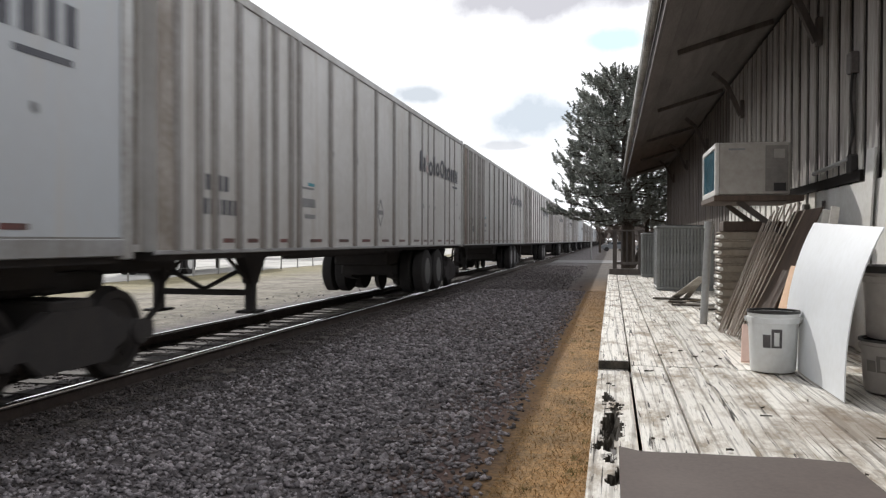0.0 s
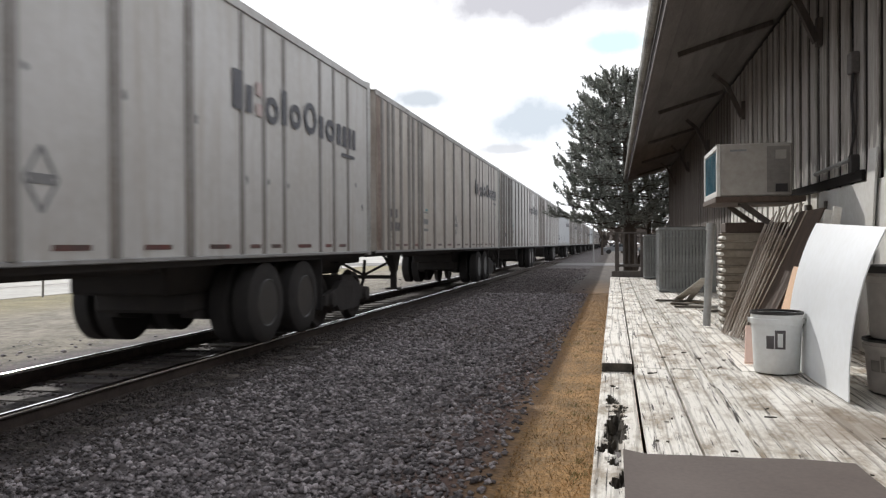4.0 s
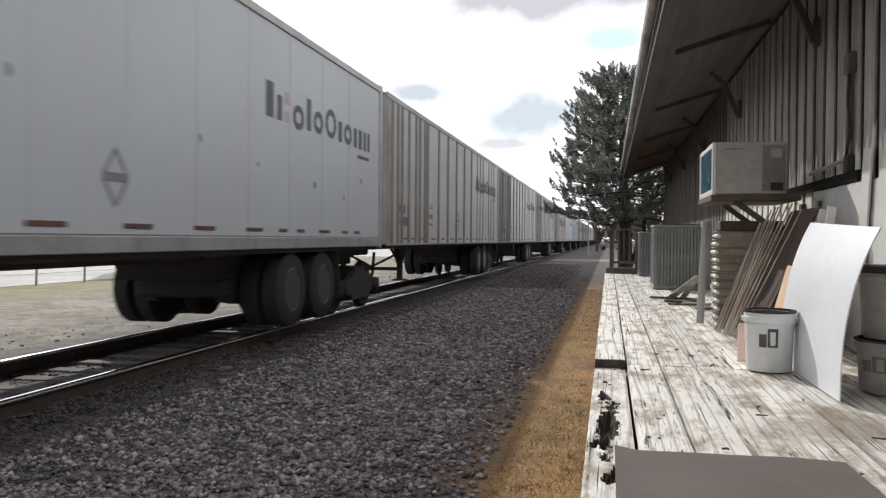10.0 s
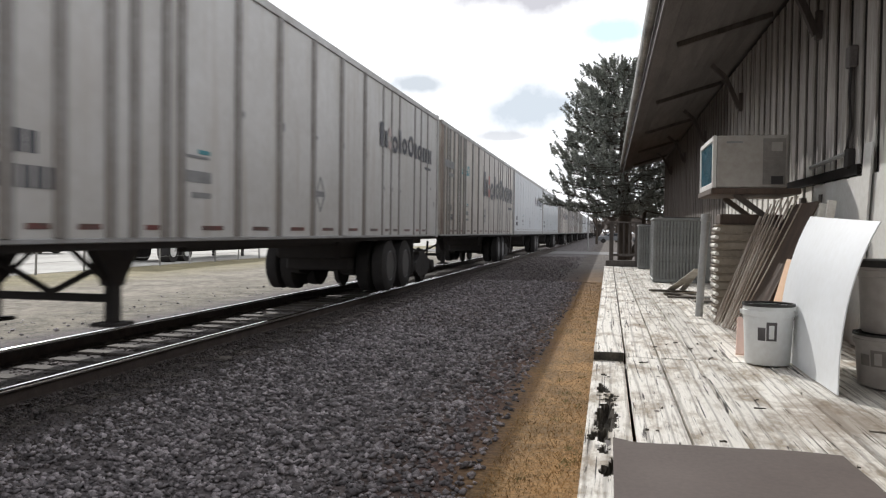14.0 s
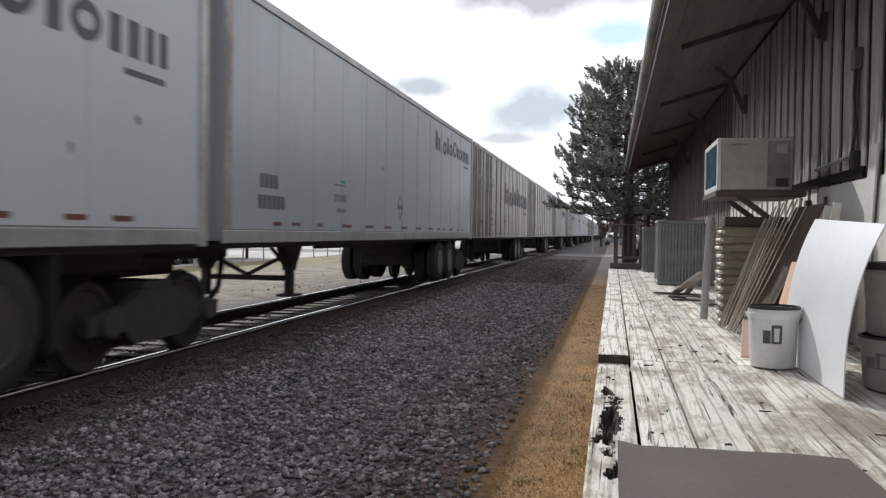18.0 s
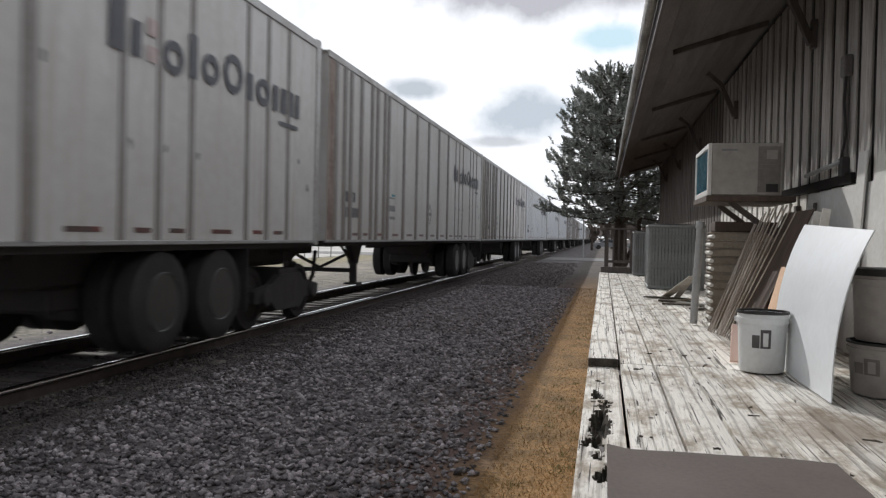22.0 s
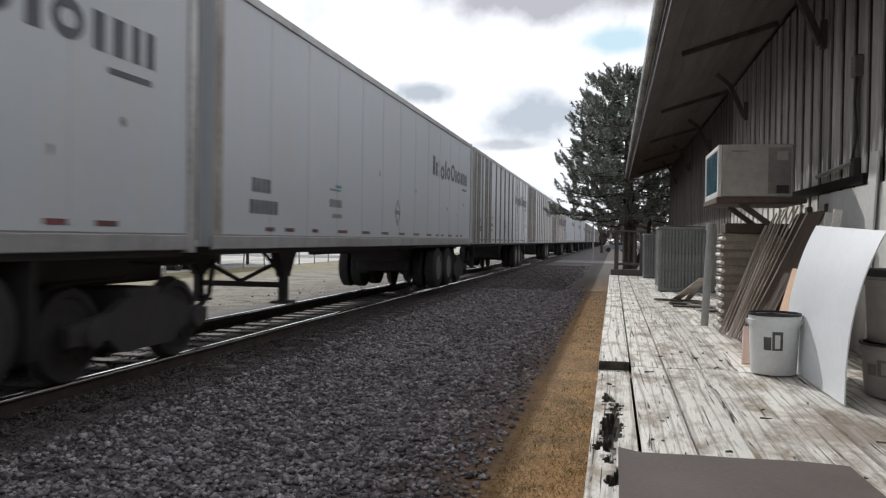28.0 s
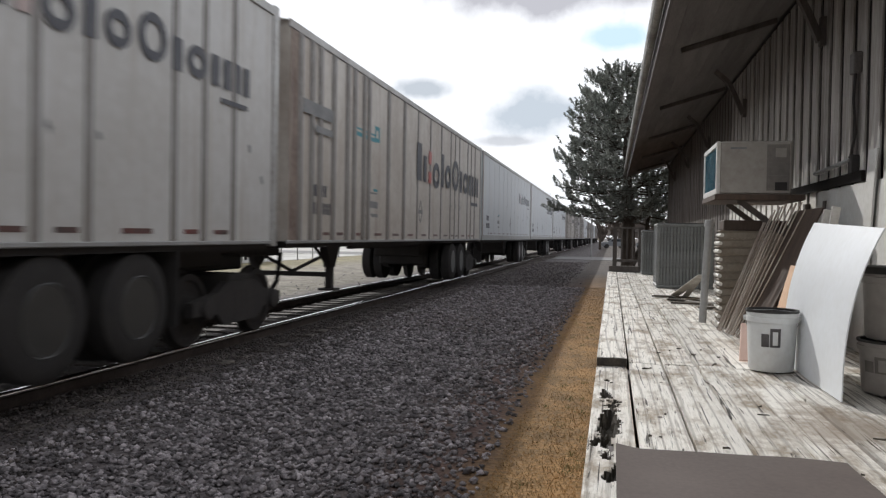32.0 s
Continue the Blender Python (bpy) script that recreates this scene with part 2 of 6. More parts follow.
def pale_lower(m, pale, at, spread):
    """Mixes a pale colour, with a ragged upper edge, into the lower part of a board."""
    n, l = m.node_tree.nodes, m.node_tree.links
    b = n["Principled BSDF"]
    was = b.inputs["Base Color"].links[0].from_socket
    tc, oi, mp, tx, sx = (n.new("ShaderNode" + k) for k in ("TexCoord", "ObjectInfo", "Mapping", "TexNoise", "SeparateXYZ"))
    mp.inputs["Scale"].default_value = (9, 9, 1.3)
    jig = n.new("ShaderNodeVectorMath"); jig.operation = "ADD"
    sc = n.new("ShaderNodeMath"); sc.operation = "MULTIPLY"; sc.inputs[1].default_value = 61.0
    l.new(oi.outputs["Random"], sc.inputs[0]); l.new(tc.outputs["Object"], mp.inputs["Vector"])
    l.new(mp.outputs[0], jig.inputs[0]); l.new(sc.outputs[0], jig.inputs[1]); l.new(jig.outputs[0], tx.inputs["Vector"])
    tx.inputs["Scale"].default_value, tx.inputs["Detail"].default_value = 1.4, 6.0
    l.new(tc.outputs["Object"], sx.inputs[0])
    ad = n.new("ShaderNodeMath"); ad.operation = "MULTIPLY_ADD"; ad.inputs[1].default_value = spread
    l.new(tx.outputs["Fac"], ad.inputs[0]); l.new(sx.outputs["Z"], ad.inputs[2])
    r, x = n.new("ShaderNodeMapRange"), n.new("ShaderNodeMix")
    r.inputs["From Min"].default_value, r.inputs["From Max"].default_value = at + spread * 0.5 + 0.05, at + spread * 0.5 - 0.05
    l.new(ad.outputs[0], r.inputs["Value"])
    x.data_type = "RGBA"; x.inputs[7].default_value = (*pale, 1)
    l.new(r.outputs[0], x.inputs["Factor"]); l.new(was, x.inputs[6]); l.new(x.outputs[2], b.inputs["Base Color"])


pale_lower(M["board"], (0.70, 0.67, 0.61), 1.50, 1.1)
M["pipe"] = material("grey_plastic_pipe", (0.42, 0.42, 0.41), 0.5, 0, (0.30, 0.295, 0.28), 3, 30, 0.03, 0.5)
M["dark_wood"] = material("dark_eave_wood", (0.165, 0.148, 0.14), 0.85, 0, (0.105, 0.092, 0.086), 1.5, 14, 0.3, 0.5, stretch=(4, 0.5, 4), spread=0.1)
M["bracket"] = material("dark_bracket_wood", (0.135, 0.117, 0.105), 0.85, 0, (0.07, 0.06, 0.053), 1.5, 14, 0.3, 0.5, stretch=(4, 4, 0.5), spread=0.1)
# near-black: the shade in the gaps between wall boards is put into this colour
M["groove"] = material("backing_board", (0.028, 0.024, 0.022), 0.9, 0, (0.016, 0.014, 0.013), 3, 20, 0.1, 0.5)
M["gutter"] = material("painted_gutter", (0.46, 0.45, 0.41), 0.5, 0.2, (0.17, 0.155, 0.14), 2, 20, 0.1, 0.5)
M["shingle"] = material("asphalt_shingle", (0.10, 0.095, 0.09), 0.9, 0, (0.05, 0.047, 0.045), 3, 80, 0.4, 0.5)
M["grey_metal"] = material("grey_condenser_paint", (0.27, 0.28, 0.275), 0.5, 0.2, (0.17, 0.17, 0.165), 3, 30, 0.08, 0.5)
M["grille"] = material("condenser_grille", (0.25, 0.255, 0.25), 0.55, 0.2, (0.08, 0.08, 0.08), 4, 30, 0.08, 0.5)
M["beige"] = material("beige_enamel", (0.41, 0.385, 0.35), 0.5, 0, (0.30, 0.27, 0.235), 1.6, 20, 0.05, 0.5)
M["beige_trim"] = material("pale_enamel_trim", (0.72, 0.71, 0.68), 0.45, 0, (0.55, 0.53, 0.48), 3, 30, 0.05, 0.4)
M["beige_dark"] = material("grimy_beige_enamel", (0.235, 0.215, 0.195), 0.55, 0, (0.15, 0.135, 0.12), 2.0, 20, 0.05, 0.5)
M["coil"] = material("blue_coil", (0.06, 0.19, 0.24), 0.45, 0.4, (0.03, 0.09, 0.12), 5, 60, 0.2, 0.5)
M["plywood"] = material("bracket_plywood", (0.20, 0.135, 0.09), 0.8, 0, (0.10, 0.065, 0.045), 2, 20, 0.2, 0.5, stretch=(1, 4, 4))
M["plastic"] = material("white_bucket_plastic", (0.74, 0.75, 0.74), 0.4, 0, (0.60, 0.59, 0.56), 3, 30, 0.02, 0.4)
M["plastic_grey"] = material("dull_grey_plastic", (0.44, 0.405, 0.38), 0.5, 0, (0.33, 0.30, 0.275), 2, 20, 0.03, 0.5)
M["bucket_rim"] = material("dark_bucket_rim", (0.018, 0.017, 0.016), 0.6, 0, (0.04, 0.036, 0.033), 5, 30, 0.05, 0.5)
M["label_ink"] = material("label_ink", (0.06, 0.055, 0.055), 0.6, 0, (0.12, 0.11, 0.11), 8, 50, 0.0, 0.5)
M["panel"] = material("white_sheet", (0.78, 0.80, 0.82), 0.35, 0, (0.70, 0.71, 0.71), 1.5, 20, 0.02, 0.4)
M["tray"] = material("grey_brown_tray", (0.31, 0.265, 0.21), 0.75, 0, (0.19, 0.155, 0.115), 3, 30, 0.2, 0.5, spread=0.1)
M["tray_edge"] = material("pale_tray_edge", (0.78, 0.76, 0.70), 0.6, 0, (0.6, 0.56, 0.5), 5, 40, 0.1, 0.4)
M["rod"] = material("rusty_rod", (0.44, 0.39, 0.335), 0.6, 0.0, (0.25, 0.19, 0.145), 5, 60, 0.2, 0.5)
M["brown_board"] = material("brown_board", (0.11, 0.075, 0.055), 0.8, 0, (0.06, 0.042, 0.032), 2, 20, 0.2, 0.5, stretch=(4, 4, 0.8))
M["card"] = material("grey_brown_board", (0.125, 0.098, 0.087), 0.85, 0, (0.092, 0.071, 0.063), 2, 60, 0.06, 0.5)
M["offcut"] = material("orange_plywood", (0.70, 0.48, 0.32), 0.75, 0, (0.58, 0.36, 0.22), 2, 20, 0.1, 0.5)
M["pink"] = material("pink_foam_board", (0.80, 0.58, 0.49), 0.8, 0, (0.68, 0.47, 0.39), 2, 20, 0.1, 0.4)
M["bark"] = material("pine_bark", (0.085, 0.065, 0.05), 0.95, 0, (0.035, 0.028, 0.022), 4, 30, 0.8, 0.5, stretch=(3, 3, 0.8), dist=0.03)
M["needle"] = material("pine_needles", (0.20, 0.205, 0.18), 0.4, 0, (0.09, 0.10, 0.085), 1.2, 6, 0.0, 0.6, coords="World")
M["twig"] = material("bare_twig", (0.16, 0.13, 0.11), 0.9, 0, (0.09, 0.075, 0.065), 3, 20, 0.0, 0.5)
M["straw"] = material("dry_grass_blade", (0.34, 0.20, 0.078), 0.9, 0, (0.22, 0.135, 0.055), 5, 40, 0.0, 0.6, coords="World")
M["galv"] = material("galvanised_post", (0.38, 0.38, 0.37), 0.5, 0.5, (0.25, 0.24, 0.23), 4, 30, 0.05, 0.5)
M["glass_dark"] = material("dark_glass", (0.02, 0.024, 0.028), 0.12, 0, (0.03, 0.035, 0.04), 2, 10, 0.0, 0.4)
M["far_white"] = material("parked_white_paint", (0.74, 0.74, 0.73), 0.4, 0, (0.6, 0.59, 0.57), 1, 9, 0.0, 0.4)
M["far_grey"] = material("parked_grey_paint", (0.20, 0.21, 0.22), 0.4, 0.2, (0.13, 0.135, 0.14), 1, 9, 0.0, 0.4)
M["far_red"] = material("parked_red_paint", (0.22, 0.05, 0.04), 0.5, 0, (0.15, 0.04, 0.035), 1, 9, 0.0, 0.4)


def vary_islands(m, low, high):
    """Lets each loose piece of a joined mesh be lighter or darker than the next."""
    n, l = m.node_tree.nodes, m.node_tree.links
    b = n["Principled BSDF"]
    was = b.inputs["Base Color"].links[0].from_socket
    g, r, h = n.new("ShaderNodeNewGeometry"), n.new("ShaderNodeMapRange"), n.new("ShaderNodeHueSaturation")
    r.inputs["To Min"].default_value, r.inputs["To Max"].default_value = low, high
    l.new(g.outputs["Random Per Island"], r.inputs["Value"]); l.new(r.outputs[0], h.inputs["Value"])
    l.new(was, h.inputs["Color"]); l.new(h.outputs[0], b.inputs["Base Color"])


for dull in ("black", "rubber", "rust", "groove"):
    M[dull].node_tree.nodes["Principled BSDF"].inputs["Specular IOR Level"].default_value = 0.12
vary_islands(M["stone"], 0.38, 1.55)
vary_islands(M["dark_stone"], 0.5, 1.5)
vary_islands(M["darkest_stone"], 0.5, 1.5)
vary_islands(M["straw"], 0.6, 1.5)
vary_islands(M["needle"], 0.5, 2.6)
vary_islands(M["twig"], 0.6, 1.2)


DECK_TOP = 0.62


def deck_material():
    """Sun-bleached planks: fine dark grain along the wood, grey stains, knots and cracks."""
    m = bpy.data.materials.new("weathered_deck")
    m.use_nodes = True
    n, l = m.node_tree.nodes, m.node_tree.links
    b = n["Principled BSDF"]; b.inputs["Roughness"].default_value = 0.85
    tc, oi = n.new("ShaderNodeTexCoord"), n.new("ShaderNodeObjectInfo")
    cmb = n.new("ShaderNodeCombineXYZ")
    for i in range(3):
        l.new(oi.outputs["Random"], cmb.inputs[i])
    jig = n.new("ShaderNodeVectorMath"); jig.operation = "MULTIPLY_ADD"
    jig.inputs[1].default_value = (31.0, 57.0, 17.0)
    l.new(cmb.outputs[0], jig.inputs[0]); l.new(tc.outputs["Object"], jig.inputs[2])

    def tex(stretch, scale, detail, rough, warp=0.0):
        mp = n.new("ShaderNodeMapping"); mp.inputs["Scale"].default_value = stretch
        l.new(jig.outputs[0], mp.inputs["Vector"])
        t = n.new("ShaderNodeTexNoise")
        t.inputs["Scale"].default_value, t.inputs["Detail"].default_value, t.inputs["Roughness"].default_value, t.inputs["Distortion"].default_value = scale, detail, rough, warp
        l.new(mp.outputs[0], t.inputs["Vector"])
        return t.outputs["Fac"]

    def cut(fac, lo, hi, to=1.0):
        r = n.new("ShaderNodeMapRange")
        r.inputs["From Min"].default_value, r.inputs["From Max"].default_value, r.inputs["To Max"].default_value = lo, hi, to
        l.new(fac, r.inputs["Value"])
        return r.outputs[0]

    def over(col, fac, tint):
        x = n.new("ShaderNodeMix"); x.data_type = "RGBA"
        l.new(fac, x.inputs["Factor"]); l.new(col, x.inputs[6]); x.inputs[7].default_value = (*tint, 1)
        return x.outputs[2]

    rgb = n.new("ShaderNodeRGB"); rgb.outputs[0].default_value = (0.84, 0.805, 0.74, 1)
    fine = tex((150, 4.5, 30), 1.0, 5.0, 0.6, 0.5)
    coarse = tex((34, 1.5, 10), 1.0, 6.0, 0.65, 1.5)
    stain = tex((4.0, 1.6, 3), 1.3, 7.0, 0.7)
    crack = tex((48, 1.2, 12), 1.0, 4.0, 0.55, 1.6)
    vm = n.new("ShaderNodeMapping"); vm.inputs["Scale"].default_value = (5.0, 2.6, 0.0)
    l.new(jig.outputs[0], vm.inputs["Vector"])
    vo = n.new("ShaderNodeTexVoronoi"); vo.inputs["Scale"].default_value = 1.0
    l.new(vm.outputs[0], vo.inputs["Vector"])
    knot = vo.outputs["Distance"]
    col = over(rgb.outputs[0], cut(stain, 0.48, 0.62, 0.9), (0.33, 0.265, 0.19))
    col = over(col, cut(coarse, 0.56, 0.71, 0.62), (0.19, 0.16, 0.128))
    col = over(col, cut(fine, 0.53, 0.71, 0.5), (0.20, 0.168, 0.135))
    col = over(col, cut(knot, 0.075, 0.045, 0.9), (0.07, 0.055, 0.042))
    col = over(col, cut(crack, 0.618, 0.65, 0.95), (0.045, 0.036, 0.03))
    # arched growth rings along the planks
    wm = n.new("ShaderNodeMapping"); wm.inputs["Scale"].default_value = (7.0, 0.42, 1.0)
    l.new(jig.outputs[0], wm.inputs["Vector"])
    wv = n.new("ShaderNodeTexWave"); wv.bands_direction = "X"
    wv.inputs["Scale"].default_value, wv.inputs["Distortion"].default_value, wv.inputs["Detail"].default_value, wv.inputs["Detail Scale"].default_value = 0.7, 9.0, 4.0, 0.9
    l.new(wm.outputs[0], wv.inputs["Vector"])
    col = over(col, cut(wv.outputs["Fac"], 0.82, 1.0, 0.45), (0.13, 0.105, 0.08))
    # brown ground-in dirt: two patches with broken rims
    geo = n.new("ShaderNodeNewGeometry")
    dn = n.new("ShaderNodeTexNoise"); dn.inputs["Scale"].default_value, dn.inputs["Detail"].default_value, dn.inputs["Roughness"].default_value = 7.0, 8.0, 0.7
    l.new(geo.outputs["Position"], dn.inputs["Vector"])
    for cx, cy, wx, wy in ((1.02, 3.75, 0.38, 0.62), (1.15, 6.5, 0.3, 0.9), (0.95, 10.9, 0.35, 0.8)):
        pm = n.new("ShaderNodeMapping"); pm.vector_type = "TEXTURE"
        pm.inputs["Location"].default_value, pm.inputs["Scale"].default_value = (cx, cy, DECK_TOP), (wx, wy, 1.0)
        l.new(geo.outputs["Position"], pm.inputs["Vector"])
        ln = n.new("ShaderNodeVectorMath"); ln.operation = "LENGTH"; l.new(pm.outputs[0], ln.inputs[0])
        ad = n.new("ShaderNodeMath"); ad.operation = "MULTIPLY_ADD"; ad.inputs[1].default_value = 2.4
        l.new(dn.outputs["Fac"], ad.inputs[0]); l.new(ln.outputs["Value"], ad.inputs[2])
        col = over(col, cut(ad.outputs[0], 2.1, 1.55, 0.65), (0.24, 0.175, 0.115))
    hs, vr = n.new("ShaderNodeHueSaturation"), n.new("ShaderNodeMapRange")
    vr.inputs["To Min"].default_value, vr.inputs["To Max"].default_value = 0.85, 1.1
    l.new(oi.outputs["Random"], vr.inputs["Value"]); l.new(vr.outputs[0], hs.inputs["Value"])
    l.new(col, hs.inputs["Color"]); l.new(hs.outputs[0], b.inputs["Base Color"])
    sm = n.new("ShaderNodeMath"); sm.operation = "ADD"
    l.new(fine, sm.inputs[0]); l.new(cut(crack, 0.64, 0.70, 1.5), sm.inputs[1])
    bp = n.new("ShaderNodeBump"); bp.invert = True
    bp.inputs["Strength"].default_value, bp.inputs["Distance"].default_value = 0.8, 0.007
    l.new(sm.outputs[0], bp.inputs["Height"]); l.new(bp.outputs[0], b.inputs["Normal"])
    return m


M["deck"] = deck_material()


def ground_material():
    """Lot, ballast, red dirt and dry grass in strips along the track, with ragged borders."""
    m = bpy.data.materials.new("ground_strips")
    m.use_nodes = True
    n, l = m.node_tree.nodes, m.node_tree.links
    b = n["Principled BSDF"]; b.inputs["Roughness"].default_value = 0.95
    g = n.new("ShaderNodeNewGeometry")
    sep = n.new("ShaderNodeSeparateXYZ"); l.new(g.outputs["Position"], sep.inputs[0])
    wob = n.new("ShaderNodeTexNoise"); wob.inputs["Scale"].default_value, wob.inputs["Detail"].default_value = 1.1, 7.0
    l.new(g.outputs["Position"], wob.inputs["Vector"])
    xs = n.new("ShaderNodeMath"); xs.operation = "MULTIPLY_ADD"
    l.new(wob.outputs["Fac"], xs.inputs[0]); xs.inputs[1].default_value = 0.7; l.new(sep.outputs["X"], xs.inputs[2])

    def tone(c1, c2, s1, s2):
        a = n.new("ShaderNodeTexNoise"); a.inputs["Scale"].default_value, a.inputs["Detail"].default_value = s1, 6.0
        c = n.new("ShaderNodeTexNoise"); c.inputs["Scale"].default_value, c.inputs["Detail"].default_value = s2, 3.0
        l.new(g.outputs["Position"], a.inputs["Vector"]); l.new(g.outputs["Position"], c.inputs["Vector"])
        s = n.new("ShaderNodeMath"); s.operation = "ADD"
        l.new(a.outputs["Fac"], s.inputs[0]); l.new(c.outputs["Fac"], s.inputs[1])
        r = n.new("ShaderNodeMapRange"); r.inputs["From Min"].default_value, r.inputs["From Max"].default_value = 0.8, 1.2
        l.new(s.outputs[0], r.inputs["Value"])
        x = n.new("ShaderNodeMix"); x.data_type = "RGBA"
        x.inputs[6].default_value, x.inputs[7].default_value = (*c1, 1), (*c2, 1)
        l.new(r.outputs[0], x.inputs["Factor"])
        return x.outputs[2], s.outputs[0]

    far = n.new("ShaderNodeMapRange"); far.inputs["From Min"].default_value, far.inputs["From Max"].default_value = 34.0, 17.0
    l.new(sep.outputs["Y"], far.inputs["Value"])

    def step(lo, hi, a, c, near=False):
        r = n.new("ShaderNodeMapRange"); r.inputs["From Min"].default_value, r.inputs["From Max"].default_value = lo, hi
        l.new(xs.outputs[0], r.inputs["Value"])
        x = n.new("ShaderNodeMix"); x.data_type = "RGBA"
        fac = r.outputs[0]
        if near:
            mu = n.new("ShaderNodeMath"); mu.operation = "MULTIPLY"
            l.new(fac, mu.inputs[0]); l.new(far.outputs[0], mu.inputs[1]); fac = mu.outputs[0]
        l.new(fac, x.inputs["Factor"]); l.new(a, x.inputs[6]); l.new(c, x.inputs[7])
        return x.outputs[2]

    lot, h = tone((0.26, 0.23, 0.185), (0.115, 0.10, 0.075), 0.8, 6.0)
    verge, _ = tone((0.22, 0.195, 0.15), (0.075, 0.066, 0.05), 2.2, 16.0)
    bal, h2 = tone((0.125, 0.108, 0.107), (0.05, 0.042, 0.042), 3.0, 26.0)
    dirt, _ = tone((0.125, 0.076, 0.06), (0.066, 0.043, 0.038), 2.0, 30.0)
    weeds, _ = tone((0.25, 0.21, 0.115), (0.13, 0.115, 0.06), 1.0, 12.0)
    pale, _ = tone((0.085, 0.066, 0.053), (0.045, 0.036, 0.03), 1.2, 14.0)
    straw, _ = tone((0.35, 0.20, 0.073), (0.145, 0.09, 0.037), 2.2, 24.0)
    col = step(-14.4, -11.6, weeds, lot)
    col = step(-9.6, -8.4, col, verge)
    col = step(-7.6, -6.9, col, bal)
    col = step(-1.35, -0.75, col, pale)
    col = step(-1.35, -0.75, col, dirt, True)
    col = step(-0.62, -0.24, col, straw, True)
    l.new(col, b.inputs["Base Color"])
    bp = n.new("ShaderNodeBump"); bp.inputs["Strength"].default_value, bp.inputs["Distance"].default_value = 0.7, 0.03
    l.new(h2, bp.inputs["Height"]); l.new(bp.outputs[0], b.inputs["Normal"])
    return m


M["ground"] = ground_material()

# ---- small makers ----


def box(bm, x0, x1, y0, y1, z0, z1, chamfer=0.0):
    """A box; chamfer takes its edges off."""
    v = [bm.verts.new(p) for p in ((x0, y0, z0), (x1, y0, z0), (x1, y1, z0), (x0, y1, z0), (x0, y0, z1), (x1, y0, z1), (x1, y1, z1), (x0, y1, z1))]
    f = [bm.faces.new([v[i] for i in q]) for q in ((3, 2, 1, 0), (4, 5, 6, 7), (0, 1, 5, 4), (1, 2, 6, 5), (2, 3, 7, 6), (3, 0, 4, 7))]
    if chamfer:
        bmesh.ops.bevel(bm, geom=list({e for q in f for e in q.edges}), offset=chamfer, segments=1, affect="EDGES", clamp_overlap=True)
    return bm


def rod(bm, a, b, r0, r1=None, seg=10, caps=True):
    """A round bar from a to b."""
    a, b = Vector(a), Vector(b)
    r1 = r0 if r1 is None else r1
    q = (b - a).to_track_quat("Z", "Y")
    ra, rb = [], []
    for i in range(seg):
        w = 2 * math.pi * i / seg
        d = q @ Vector((math.cos(w), math.sin(w), 0))
        ra.append(bm.verts.new(a + d * r0)); rb.append(bm.verts.new(b + d * r1))
    for i in range(seg):
        j = (i + 1) % seg
        bm.faces.new((ra[i], ra[j], rb[j], rb[i]))
    if caps:
        bm.faces.new(ra[::-1]); bm.faces.new(rb)
    return bm


def beam(bm, a, b, w, h, up=(0, 0, 1)):
    """A square bar from a to b."""
    a, b = Vector(a), Vector(b)
    d = (b - a).normalized()
    s = d.cross(Vector(up))
    s = s.normalized() if s.length > 1e-4 else Vector((1, 0, 0))
    u = s.cross(d)
    va, vb = [], []
    for i, j in ((-1, -1), (1, -1), (1, 1), (-1, 1)):
        o = s * (w / 2 * i) + u * (h / 2 * j)
        va.append(bm.verts.new(a + o)); vb.append(bm.verts.new(b + o))
    for i in range(4):
        j = (i + 1) % 4
        bm.faces.new((va[i], va[j], vb[j], vb[i]))
    bm.faces.new(va[::-1]); bm.faces.new(vb)
    return bm


def lathe(bm, rings, axis="x", centre=(0, 0, 0), seg=24):
    """A turned body: rings of (along, radius)."""
    c = Vector(centre)
    loops = []
    for t, r in rings:
        loop = []
        for i in range(seg):
            w = 2 * math.pi * i / seg
            p = {"x": (t, r * math.cos(w), r * math.sin(w)), "z": (r * math.cos(w), r * math.sin(w), t)}[axis]
            loop.append(bm.verts.new(c + Vector(p)))
        loops.append(loop)
    for a, b in zip(loops, loops[1:]):
        for i in range(seg):
            j = (i + 1) % seg
            bm.faces.new((a[i], a[j], b[j], b[i]))
    for loop in (loops[0], loops[-1]):
        if loop[0].co != loop[1].co:
            bm.faces.new(loop)
    bmesh.ops.recalc_face_normals(bm, faces=bm.faces)
    return bm


def outline(bm, pts, lo, hi, plane="yz"):
    """A flat outline pushed through from lo to hi across its plane."""
    def at(p, d):
        return (d, p[0], p[1]) if plane == "yz" else (p[0], d, p[1]) if plane == "xz" else (p[0], p[1], d)
    a = [bm.verts.new(at(p, lo)) for p in pts]
    b = [bm.verts.new(at(p, hi)) for p in pts]
    k = len(pts)
    for i in range(k):
        bm.faces.new((a[i], a[(i + 1) % k], b[(i + 1) % k], b[i]))
    bm.faces.new(a[::-1]); bm.faces.new(b)
    bmesh.ops.recalc_face_normals(bm, faces=bm.faces)
    return bm


def mesh_of(name, bm, mat, smooth=False):
    me = bpy.data.meshes.new(name)
    bm.to_mesh(me); bm.free()
    me.materials.append(mat)
    if smooth:
        for p in me.polygons:
            p.use_smooth = True
        me.set_sharp_from_angle(angle=radians(40))
    return me


def part(name, bm, mat, parent, label="", smooth=False):
    """One mesh object under a thing or a part."""
    ob = new(name, bm if isinstance(bm, bpy.types.Mesh) else mesh_of(name, bm, mat, smooth))
    ob.parent = parent
    if label:
        ob["label"] = label
    return ob


